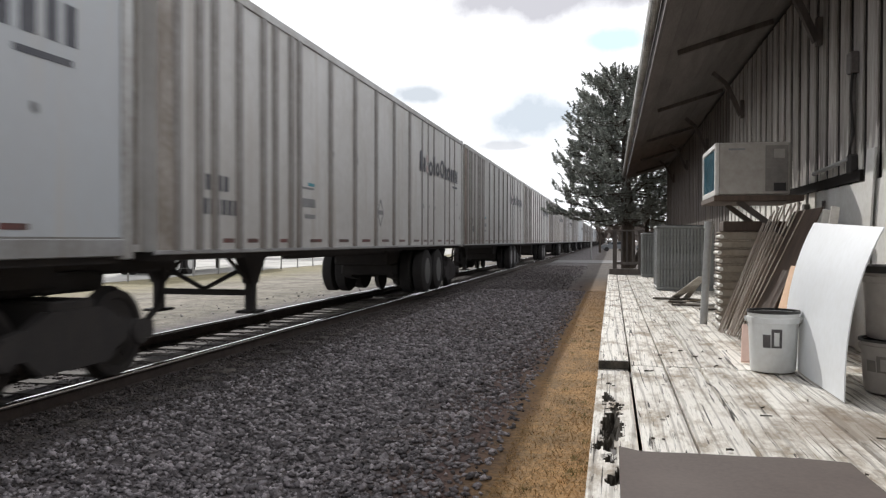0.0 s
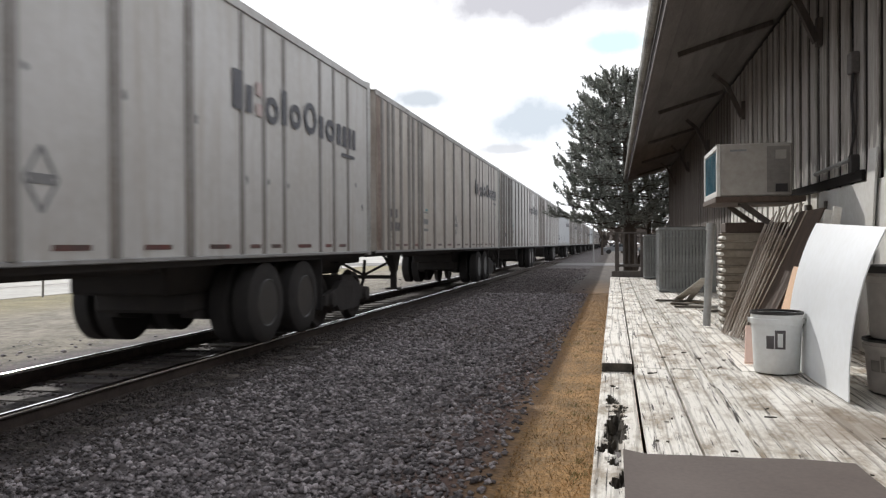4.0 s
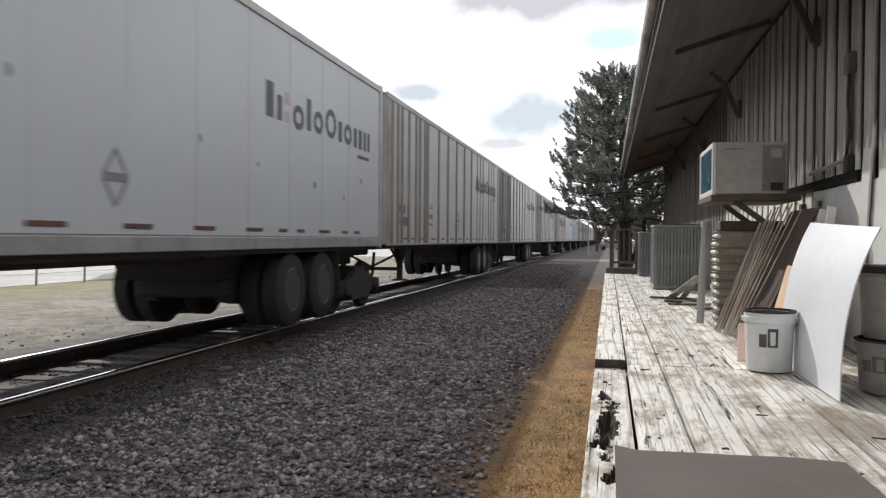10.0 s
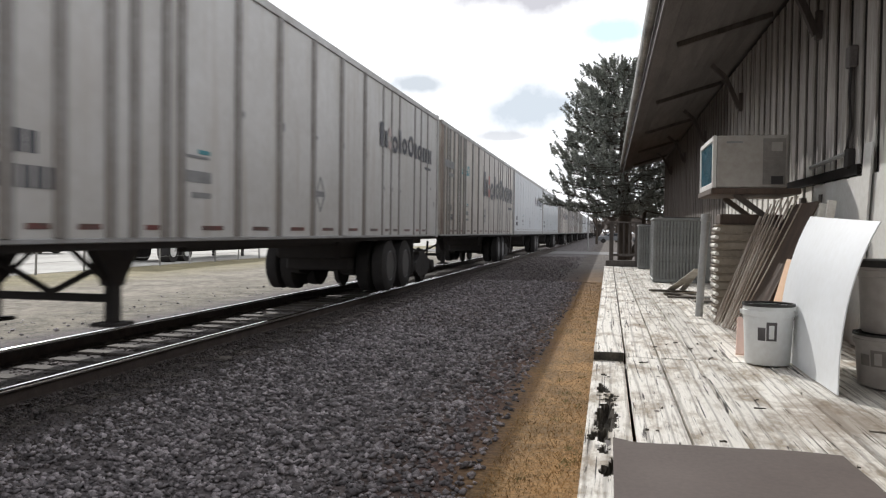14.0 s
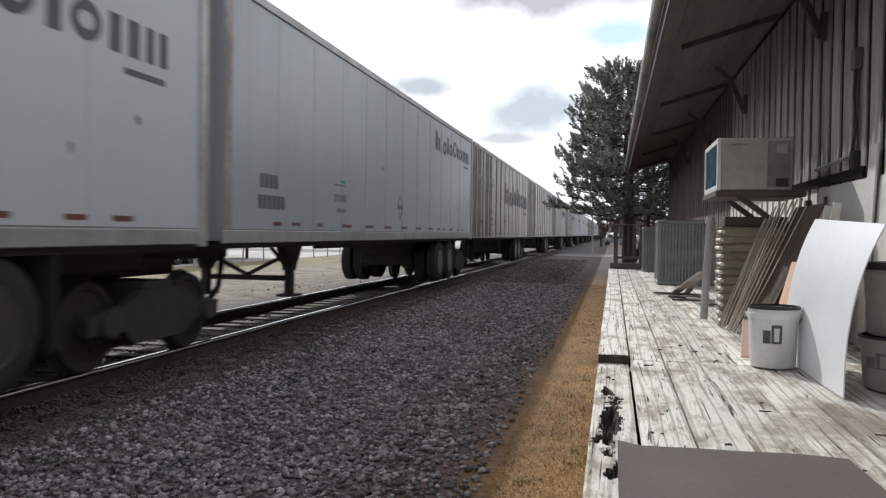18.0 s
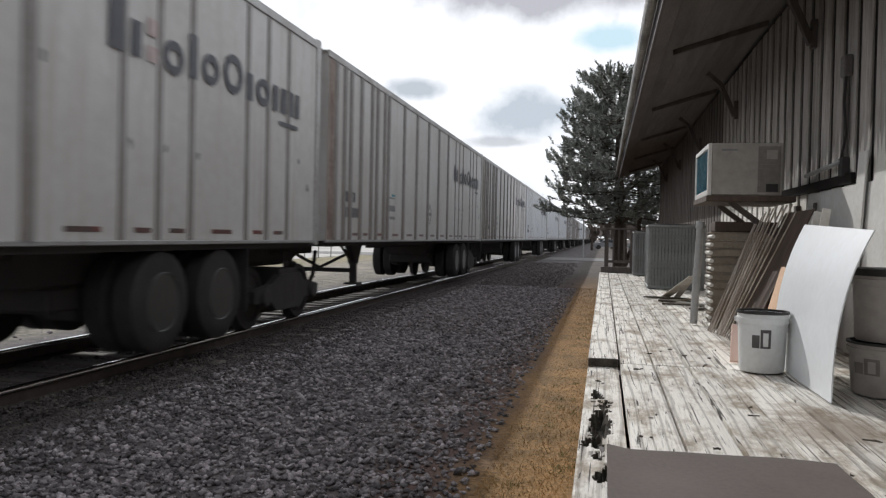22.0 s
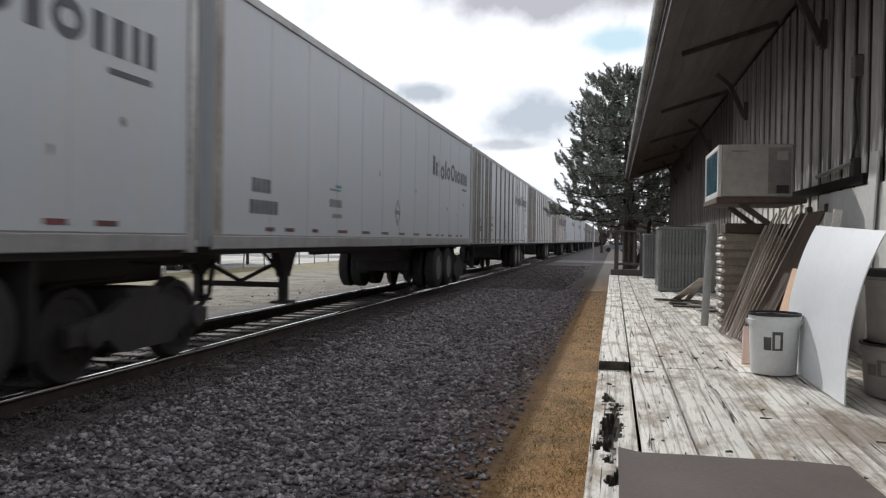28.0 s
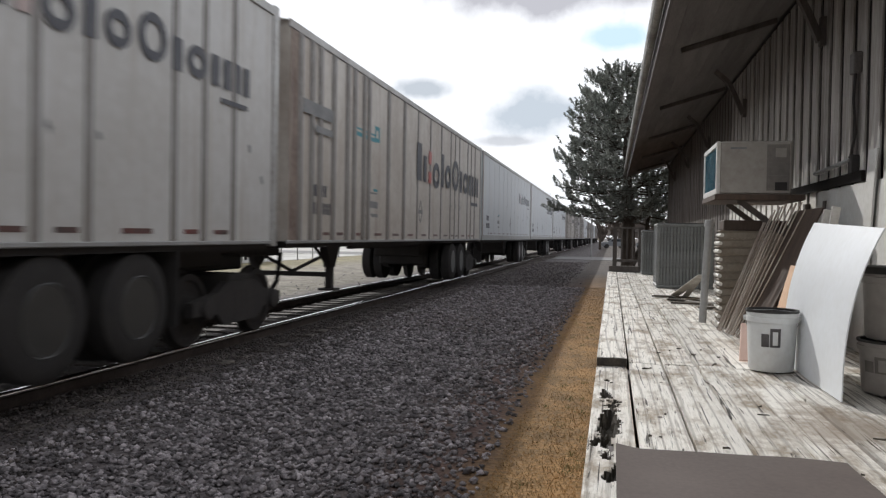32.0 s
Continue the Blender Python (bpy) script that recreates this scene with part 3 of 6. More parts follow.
def thing(name, place, label, category, group="", kind=""):
    ob = new(name)
    ob.matrix_basis = place if isinstance(place, Matrix) else Matrix.Translation(place)
    ob.empty_display_size = 0.2
    return tagged(ob, label, category, group, kind)


def solid(name, bm, mat, label, category, group="", kind="", smooth=False):
    return tagged(new(name, mesh_of(name, bm, mat, smooth)), label, category, group, kind)


def B():
    return bmesh.new()

# ---- ground and track ----
GROUND, Z_RAIL, XC = -0.08, 0.11, -5.485
DECK, WALL = 0.62, 1.9


def ground_sheet():
    """One sheet out to the horizon: fine near the eye, coarse far off."""
    xs = [-1500, -500, -160, -60, -30, -18, -12, -9, -8, -7, -4.2, -3, -2, -1.4, -1, -0.6, -0.3, 0.3, 3, 8, 30, 160, 500, 1500]
    ys = [-300, -60, -15, -4, 0, 3, 5, 7, 9, 12, 16, 22, 30, 45, 70, 120, 300, 900, 2500]
    bm = B()
    rows = [[bm.verts.new((x, y, GROUND + (0.012 * noise.noise((x * 0.9, y * 0.9, 0)) if abs(x) < 40 and y < 80 else 0))) for x in xs] for y in ys]
    for a, b in zip(rows, rows[1:]):
        for i in range(len(xs) - 1):
            bm.faces.new((a[i], a[i + 1], b[i + 1], b[i]))
    return solid("ground", bm, M["ground"], "bare lot, dark railway ballast and a strip of dry straw-coloured grass", "ground", kind="structure", smooth=True)


ground_sheet()

track = thing("railway_track", (XC, 0, Z_RAIL), "single railway track on dark ballast with worn bright rail heads", "railway track", kind="structure")
GAUGE = 0.7535
for side in (-1, 1):
    bm = B()
    prof = [(-0.07, -0.17), (0.07, -0.17), (0.065, -0.155), (0.012, -0.135), (0.01, -0.05), (0.034, -0.035), (0.034, -0.004), (-0.034, -0.004), (-0.034, -0.035), (-0.01, -0.05), (-0.012, -0.135), (-0.065, -0.155)]
    outline(bm, prof, -60, 420, "xz")
    r = part("rail", bm, M["rust"], track, "rusty steel rail with a bright running surface")
    r.location.x = side * GAUGE
    bm = B()
    crown = [(0.0365, -0.022)] + [(0.0145 + 0.022 * math.cos(w), -0.0194 + 0.022 * math.sin(w)) for w in (0.1, 0.35, 0.6, 0.85, 1.1, 1.35)]
    crown += [(x, 0.0028 - x * x * 0.6) for x in (0.0145, 0.0075, 0, -0.0075, -0.0145)]
    crown += [(-p[0], p[1]) for p in crown[6::-1]]
    outline(bm, [(-0.0365, -0.03), (0.0365, -0.03)] + crown, -60, 420, "xz")
    part("rail_head", bm, M["steel"], r, "polished bright rail head", True)
bm = B()
box(bm, -1.3, 1.3, -0.11, 0.11, -0.34, -0.165, 0.012)
tie_mesh = mesh_of("tie", bm, M["tie"])
rng = random.Random(4)
for i in range(150):
    t = part("tie", tie_mesh, None, track)
    t.location = (rng.uniform(-0.05, 0.05), -12 + i * 0.52, rng.uniform(-0.012, 0.004))
    t.rotation_euler.z = rng.uniform(-0.02, 0.02)
bm = B()
for side in (-1, 1):
    for i in range(110):
        for o in (-0.1, 0.1):
            box(bm, side * GAUGE + o - 0.05, side * GAUGE + o + 0.05, -12 + i * 0.52 - 0.08, -12 + i * 0.52 + 0.08, -0.166, -0.148)
tp = part("tie_plates", bm, M["rust"], track, "rusty tie plates")
tagged(tp, kind="stuff")

# ---- freight platform ----
platform = thing("freight_platform", (0, 0, 0), "weathered grey-white timber loading platform with split planks", "platform", kind="structure")
rng = random.Random(11)
JOINTS = [-3.2, 1.3, 5.3, 9.27, 13.3, 16.4, 19.5]
EDGES = [0.125, 0.34, 0.555, 0.775, 0.99, 1.205, 1.42, 1.64, 1.89]


def plank_mesh(w, ln):
    """A worn plank: gently cupped top with a chipped end."""
    bm = B()
    nx, ny = 4, max(6, int(ln / 0.35))
    sd = rng.uniform(0, 99)
    top = []
    for j in range(ny + 1):
        row = []
        for i in range(nx + 1):
            x, y = w * i / nx, ln * j / ny
            z = 0.006 * noise.noise((x * 6 + sd, y * 1.3, 0)) + 0.004 * (2 * i / nx - 1) ** 2
            if i in (0, nx):
                z -= 0.006 + 0.006 * max(0, noise.noise((sd, y * 2.2, i)))
                x += (1 if i == 0 else -1) * (0.003 + 0.004 * max(0, noise.noise((sd, y * 3, 5 + i))))
            row.append(bm.verts.new((x, y, z)))
        top.append(row)
    for a, b in zip(top, top[1:]):
        for i in range(nx):
            bm.faces.new((a[i], a[i + 1], b[i + 1], b[i]))
    rim = [r[0] for r in top] + top[-1][1:-1] + [r[-1] for r in top[::-1]] + top[0][1:-1][::-1]
    low = [bm.verts.new((v.co.x, v.co.y, -0.055)) for v in rim]
    k = len(rim)
    for i in range(k):
        bm.faces.new((rim[i], low[i], low[(i + 1) % k], rim[(i + 1) % k]))
    return mesh_of("plank", bm, M["deck"], True)


for x0, x1 in zip(EDGES, EDGES[1:]):
    for y0, y1 in zip(JOINTS, JOINTS[1:]):
        p = part("plank", plank_mesh(x1 - x0 - 0.007, y1 - y0 - 0.02), None, platform)
        p.location = (x0, y0 + rng.uniform(0, 0.006), DECK - rng.uniform(0, 0.006))
        p.rotation_euler = (rng.uniform(-0.001, 0.001), rng.uniform(-0.012, 0.012), 0)

def rot_depth(x, y):
    """How deep the rotten patch of the near edge timber has sunk."""
    near = max(0.0, 1 - abs(y - 3.75) / 1.45) * max(0.0, 1 - abs(x - 0.002 - 0.012 * math.sin(y * 5)) / 0.085)
    n1 = noise.noise((x * 20, y * 6, 8)) + 0.6 * noise.noise((x * 45, y * 16, 3)) + 0.35 * noise.noise((x * 90, y * 40, 1))
    return 0.075 * min(1.0, max(0.0, (near * 1.25 + 0.75 * n1 - 0.62) * 2.2))


for y0, y1, z in ((-3.2, 2.3, DECK - 0.055), (2.3, 5.42, DECK - 0.055), (5.45, 9.26, DECK + 0.004), (9.28, 13.3, DECK), (13.32, 19.5, DECK)):
    bm = B()
    rotten = y0 == 2.3
    nx, ny = (22, 240) if rotten else (5, int((y1 - y0) / 0.3))
    top, sunk = [], {}
    for j in range(ny + 1):
        row = []
        for i in range(nx + 1):
            x, y = -0.085 + 0.2 * i / nx, y0 + (y1 - y0) * j / ny
            d = 0.006 * noise.noise((x * 9, y * 2, 3)) - (0.004 if i in (0, nx) else 0)
            r = rot_depth(x, y) if rotten and 0 < i < nx else 0.0
            v = bm.verts.new((x, y, z + d - r))
            sunk[v] = r
            row.append(v)
        top.append(row)
    for a, b in zip(top, top[1:]):
        for i in range(nx):
            f = bm.faces.new((a[i], a[i + 1], b[i + 1], b[i]))
            f.material_index = 1 if max(sunk[v] for v in f.verts) > 0.012 else 0
    rim = [r[0] for r in top] + top[-1][1:-1] + [r[-1] for r in top[::-1]] + top[0][1:-1][::-1]
    low = [bm.verts.new((v.co.x, v.co.y, DECK - 0.22)) for v in rim]
    for i in range(len(rim)):
        bm.faces.new((rim[i], low[i], low[(i + 1) % len(rim)], rim[(i + 1) % len(rim)]))
    e = part("edge_timber", bm, M["deck"], platform, "split and rotting edge timber" if rotten else "")
    e.data.materials.append(M["rot"])
bm = B(); box(bm, -0.083, 0.113, 5.436, 5.449, DECK - 0.052, DECK + 0.002)
part("end_grain", bm, M["rot"], platform, "dark weathered end grain")
for k in range(3):
    bm = B()
    for y0, y1 in ((-3.2, 3.1), (3.11, 9.3), (9.31, 19.5)):
        box(bm, -0.078, -0.05, y0, y1, DECK - 0.225 - 0.16 * (k + 1), DECK - 0.23 - 0.16 * k, 0.004)
    part("face_board", bm, M["fascia"], platform)
bm = B()
for i in range(12):
    box(bm, 0.0, 0.16, -2.8 + i * 2.0, -2.62 + i * 2.0, GROUND, DECK - 0.225)
    box(bm, 0.0, 1.88, -2.8 + i * 2.0, -2.62 + i * 2.0, DECK - 0.222, DECK - 0.062)
tagged(part("joists", bm, M["dark_wood"], platform), kind="stuff")
bm = B()
box(bm, -0.05, 1.89, -3.2, -3.1, GROUND, DECK - 0.07)
part("end_wall", bm, M["dark_wood"], platform)

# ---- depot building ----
# backing wall, coloured near-black so the board gaps look shaded
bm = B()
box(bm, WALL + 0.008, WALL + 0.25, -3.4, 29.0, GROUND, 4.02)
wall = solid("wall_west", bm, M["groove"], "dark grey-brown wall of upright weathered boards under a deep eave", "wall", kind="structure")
bm = B(); box(bm, WALL + 0.25, 9.0, 28.75, 29.0, GROUND, 4.0)
solid("wall_north", bm, M["board"], "weathered board end wall of the depot", "wall", kind="structure")
bm = B(); box(bm, WALL + 0.25, 9.0, -3.4, -3.15, GROUND, 4.0)
solid("wall_south", bm, M["board"], "weathered board end wall of the depot", "wall", kind="structure")
bm = B(); box(bm, 8.75, 9.0, -3.15, 28.75, GROUND, 4.0)
solid("wall_east", bm, M["board"], "weathered board back wall of the depot", "wall", kind="structure")

bm = B()
box(bm, -0.008, 0.012, 0, 0.25, 0, 3.36, 0.004)
board_mesh = mesh_of("board", bm, M["board"])
bm = B()
box(bm, -0.008, 0.012, 0, 0.25, 0, 3.36, 0.004)
brown_mesh = mesh_of("board", bm, M["board_brown"])
y = -3.4
while y < 28.7:
    p = part("board", board_mesh if y < 13.6 else brown_mesh, None, wall, "" if y < 13.6 else "dark brown painted board")
    p.location = (WALL - rng.uniform(0, 0.006), y, DECK + 0.02)
    y += 0.36
EAVE_X, EAVE_Z, RIDGE_X = 0.50, 3.68, 5.45
slope = (4.10 - EAVE_Z) / (WALL - EAVE_X)
ridge_z = EAVE_Z + slope * (RIDGE_X - EAVE_X)
roof = thing("roof", (0, 0, 0), "dark shingled gable roof with a deep wooden eave", "roof", kind="structure")
bm = B()
outline(bm, [(EAVE_X, EAVE_Z + 0.03), (RIDGE_X, ridge_z + 0.03), (RIDGE_X, ridge_z + 0.2), (EAVE_X - 0.04, EAVE_Z + 0.2)], -4.4, 29.8, "xz")
part("roof_slope", bm, M["shingle"], roof)
bm = B()
outline(bm, [(RIDGE_X, ridge_z + 0.03), (10.4, EAVE_Z + 0.03), (10.44, EAVE_Z + 0.2), (RIDGE_X, ridge_z + 0.2)], -4.4, 29.8, "xz")
part("roof_slope", bm, M["shingle"], roof)
n_b = 9
for k in range(n_b):
    a, b = k / n_b, (k + 1) / n_b
    xa, xb = EAVE_X + (WALL + 0.2 - EAVE_X) * a + 0.001, EAVE_X + (WALL + 0.2 - EAVE_X) * b - 0.001
    bm = B()
    outline(bm, [(xa, EAVE_Z + slope * (xa - EAVE_X)), (xb, EAVE_Z + slope * (xb - EAVE_X)), (xb, EAVE_Z + slope * (xb - EAVE_X) + 0.027), (xa, EAVE_Z + slope * (xa - EAVE_X) + 0.027)], -4.4, 29.8, "xz")
    part("soffit_board", bm, M["dark_wood"], roof)
bm = B()
outline(bm, [(EAVE_X - 0.03, EAVE_Z - 0.09), (EAVE_X, EAVE_Z - 0.09), (EAVE_X, EAVE_Z + 0.2), (EAVE_X - 0.03, EAVE_Z + 0.2)], -4.4, 29.8, "xz")
part("fascia_board", bm, M["dark_wood"], roof)
bm = B()
arc = [(EAVE_X - 0.035 - 0.06 + 0.06 * math.cos(w), EAVE_Z + 0.13 + 0.085 * math.sin(w)) for w in [math.pi * (1 + i / 8) for i in range(9)]]
outline(bm, arc + [(p[0] * 1.0 + (0.006 if p[0] < EAVE_X - 0.1 else -0.006), p[1] + 0.008) for p in arc[::-1]], -4.4, 29.8, "xz")
part("gutter", bm, M["gutter"], roof, "pale painted half-round gutter")
for k in range(7):
    yb = -0.9 + 4.4 * k
    br = thing("eave_bracket", (0, yb, 0), "dark timber knee bracket under the eave", "bracket", "brackets under the eave", "structure")
    bm = B(); beam(bm, (WALL - 0.04, 0, 3.24), (WALL - 0.04, 0, 3.50), 0.07, 0.05, (1, 0, 0)); part("wall_cleat", bm, M["bracket"], br)
    bm = B()
    knee = [(WALL - 0.06, 0, 3.28), (WALL - 0.16, 0, 3.52), (WALL - 0.27, 0, 3.75), (1.44, 0, EAVE_Z + slope * 0.92 - 0.04)]
    for p, q in zip(knee, knee[1:]):
        beam(bm, p, q, 0.06, 0.08, (0, 1, 0))
    part("strut", bm, M["bracket"], br)
    # a dark bar across the soffit, halfway to the next bracket
    bm = B(); beam(bm, (WALL - 0.03, 2.2, EAVE_Z + slope * 1.37 - 0.035), (0.78, 2.2, EAVE_Z + slope * 0.28 - 0.035), 0.07, 0.06); part("lookout", bm, M["bracket"], br)

# ---- the train ----
LEN, PITCH, HW, ZB, ZT = 15.72, 15.935, 1.285, 1.17, 4.14


def run(t):
    """Metres that the train has come by t seconds."""
    return 10.0934 * t + 0.02746 * t * t - 0.0001103 * t ** 3


def ring(bm, x, y0, y1, z0, z1, w):
    """A squarish ring, lying on the side wall."""
    box(bm, x, x + 0.004, y0, y0 + w, z0, z1); box(bm, x, x + 0.004, y1 - w, y1, z0, z1)
    box(bm, x, x + 0.004, y0 + w, y1 - w, z0, z0 + w); box(bm, x, x + 0.004, y0 + w, y1 - w, z1 - w, z1)


def oval(bm, x, y, z, ry, rz, w):
    """A flat oval ring of painted width w on the side wall."""
    loops = [[bm.verts.new((d, y + (ry - i) * math.cos(k * math.pi / 8), z + (rz - i) * math.sin(k * math.pi / 8))) for k in range(16)] for d, i in ((x, 0), (x + 0.004, 0), (x + 0.004, w), (x, w))]
    for p, q in zip(loops, loops[1:]):
        for k in range(16):
            bm.faces.new((p[k], p[(k + 1) % 16], q[(k + 1) % 16], q[k]))


MARK = (("bar", 0.5, 1.0, 0.0), ("bar", 0.34, 0.72, 0.0), ("dots", 0.34, 0.9, 0.0), ("oval", 0.86, 0.76, -0.1), ("bar", 0.34, 1.0, 0.0), ("oval", 0.84, 0.74, 0.0),
        ("oval", 1.04, 1.0, 0.0), ("bar", 0.36, 0.72, 0.0), ("oval", 0.86, 0.74, 0.0), ("pair", 0.95, 0.72, 0.0), ("pair", 0.76, 0.72, 0.0))


def wordmark(tr, x, y0, length, cap, base, ink):
    """The operator's mark as a row of plain bars and ovals in its colours."""
    u = length / (sum(m[1] for m in MARK) + 0.24 * (len(MARK) - 1))
    y = y0
    for shape, wide, high, drop in MARK:
        w, h, z = wide * u, high * cap, base + drop * cap
        bits = {"bar": [(0, 1, 0, 1)], "oval": [None], "pair": [(0, 0.36, 0, 1), (0.62, 1, 0, 1)], "dots": [(0, 1, 0, 0.36), (0, 1, 0.6, 1)]}[shape]
        for bit in bits:
            bm = B()
            if bit:
                box(bm, x, x + 0.004, y + bit[0] * w, y + bit[1] * w, z + bit[2] * h, z + bit[3] * h)
            else:
                oval(bm, x, y + w / 2, z + h / 2, w / 2, h / 2, 0.2 * cap)
            if shape == "dots":
                part("painted_block", bm, M["red" if cap > 0.6 else "faded_red"], tr, "faded red painted block")
            else:
                part("painted_block", bm, M[ink], tr, "dark navy painted block" if ink == "ink" else "faded grey painted block")
        y += w + 0.24 * u
    bm = B()
    box(bm, x, x + 0.004, y0 + length - 1.5 * u, y0 + length - 0.1 * u, base - cap * 0.36, base - cap * 0.24)
    part("lower_bar", bm, M[ink], tr)


def build_bogie():
    bg = thing("rail_bogie", (XC, 0, Z_RAIL), "dark grimy two-axle rail bogie coupling two trailers", "rail bogie", "bogies under the train")
    for y in (-0.87, 0.87):
        bm = B()
        rod(bm, (-1.0, 0, 0), (1.0, 0, 0), 0.075, seg=12)
        for s in (-1, 1):
            lathe(bm, [(s * 0.69, 0.08), (s * 0.69, 0.45), (s * 0.715, 0.452), (s * 0.725, 0.425), (s * 0.82, 0.41), (s * 0.82, 0.34), (s * 0.79, 0.32), (s * 0.79, 0.17), (s * 0.85, 0.14), (s * 0.85, 0.08)], "x", seg=28)
            for k in range(6):
                w = k * math.pi / 3
                rod(bm, (s * 0.79, 0.245 * math.cos(w), 0.245 * math.sin(w)), (s * 0.80, 0.245 * math.cos(w), 0.245 * math.sin(w)), 0.03, seg=6)
        ws = part("wheelset", bm, M["black"], bg, "steel wheelset with worn treads", True)
        ws.location = (0, y, 0.42)
    for s in (-1, 1):
        bm = B()
        outline(bm, [(-1.15, 0.36), (-0.62, 0.36), (-0.45, 0.22), (0.45, 0.22), (0.62, 0.36), (1.15, 0.36), (1.15, 0.52), (0.6, 0.60), (0.35, 0.72), (-0.35, 0.72), (-0.6, 0.60), (-1.15, 0.52)], s * 0.93, s * 1.03)
        sf = part("side_frame", bm, M["black"], bg)
        for y in (-0.87, 0.87):
            bm = B(); lathe(bm, [(s * 1.03, 0.13), (s * 1.09, 0.12), (s * 1.10, 0.0001)], "x", (0, y, 0.44), 12); part("bearing_cap", bm, M["black"], sf, "", True)
        for y in (-0.14, 0.0, 0.14):
            bm = B(); rod(bm, (s * 0.98, y, 0.30), (s * 0.98, y, 0.62), 0.055, seg=10); part("spring", bm, M["black"], sf)
    bm = B(); box(bm, -1.0, 1.0, -0.28, 0.28, 0.55, 0.80, 0.02); part("bolster", bm, M["black"], bg)
    bm = B(); box(bm, -0.42, 0.42, -1.25, 1.25, 0.80, 1.0, 0.03); part("adapter_frame", bm, M["black"], bg)
    for s in (-1, 1):
        bm = B(); beam(bm, (s * 0.78, 1.2, 0.35), (s * 0.72, 1.75, 0.62), 0.05, 0.05); beam(bm, (s * 0.72, 1.75, 0.62), (s * 0.72, 1.85, 1.02), 0.05, 0.05); part("brake_arm", bm, M["black"], bg)
    return bg


def tyre_wheel(tr, x, y, z):
    s = 1 if x > 0 else -1
    bm = B()
    lathe(bm, [(x - s * .13, 0.30), (x - s * 0.14, 0.44), (x - s * .10, 0.505), (x + s * 0.10, 0.505), (x + s * 0.14, 0.44), (x + s * 0.13, 0.30), (x + s * 0.05, 0.285), (x + s * 0.045, 0.0001)], "x", (0, y, z), 28)
    ty = part("tyre", bm, M["rubber"], tr, "black rubber tyre", True)
    bm = B()
    lathe(bm, [(x + s * 0.131, 0.30), (x + s * 0.138, 0.29), (x + s * 0.125, 0.272), (x + s * 0.06, 0.25), (x + s * 0.065, 0.15), (x + s * 0.115, 0.12), (x + s * 0.125, 0.0001)], "x", (0, y, z), 24)
    part("rim", bm, M["rim"], ty, "dull metal rim", True)


POST_BM = B()
outline(POST_BM, [(-0.072, 0), (-0.05, 0.036), (0.05, 0.036), (0.072, 0)], 0, ZT - ZB - 0.165, "xy")
for v in POST_BM.verts:
    v.co = (v.co.y, v.co.x, v.co.z)
bmesh.ops.recalc_face_normals(POST_BM, faces=POST_BM.faces)
post_mesh = mesh_of("post", POST_BM, M["post"], False)
FLAT_BM = B()
outline(FLAT_BM, [(-0.052, 0), (-0.04, 0.014), (0.04, 0.014), (0.052, 0)], 0, ZT - ZB - 0.165, "xy")
for v in FLAT_BM.verts:
    v.co = (v.co.y, v.co.x, v.co.z)
bmesh.ops.recalc_face_normals(FLAT_BM, faces=FLAT_BM.faces)
flat_mesh = mesh_of("post", FLAT_BM, M["post"], False)
SEAM_BM = B(); box(SEAM_BM, 0, 0.006, -0.016, 0.016, 0, ZT - ZB - 0.165)
seam_mesh = mesh_of("seam", SEAM_BM, M["rail_strip"])
BAYS = [0.52, 0.95, 1.28, 1.85, 2.49, 2.84, 3.35, 3.63, 4.86, 6.03, 7.23, 8.44, 9.66, 10.83, 11.42, 12.03, 13.32, 13.9, 14.56]


SMALL, LARGE, HIGH = (LEN - 5.12, 4.3, 0.45, 2.88), (LEN - 8.6, 8.0, 0.82, 2.52), (LEN - 5.1, 4.35, 0.45, 2.84)


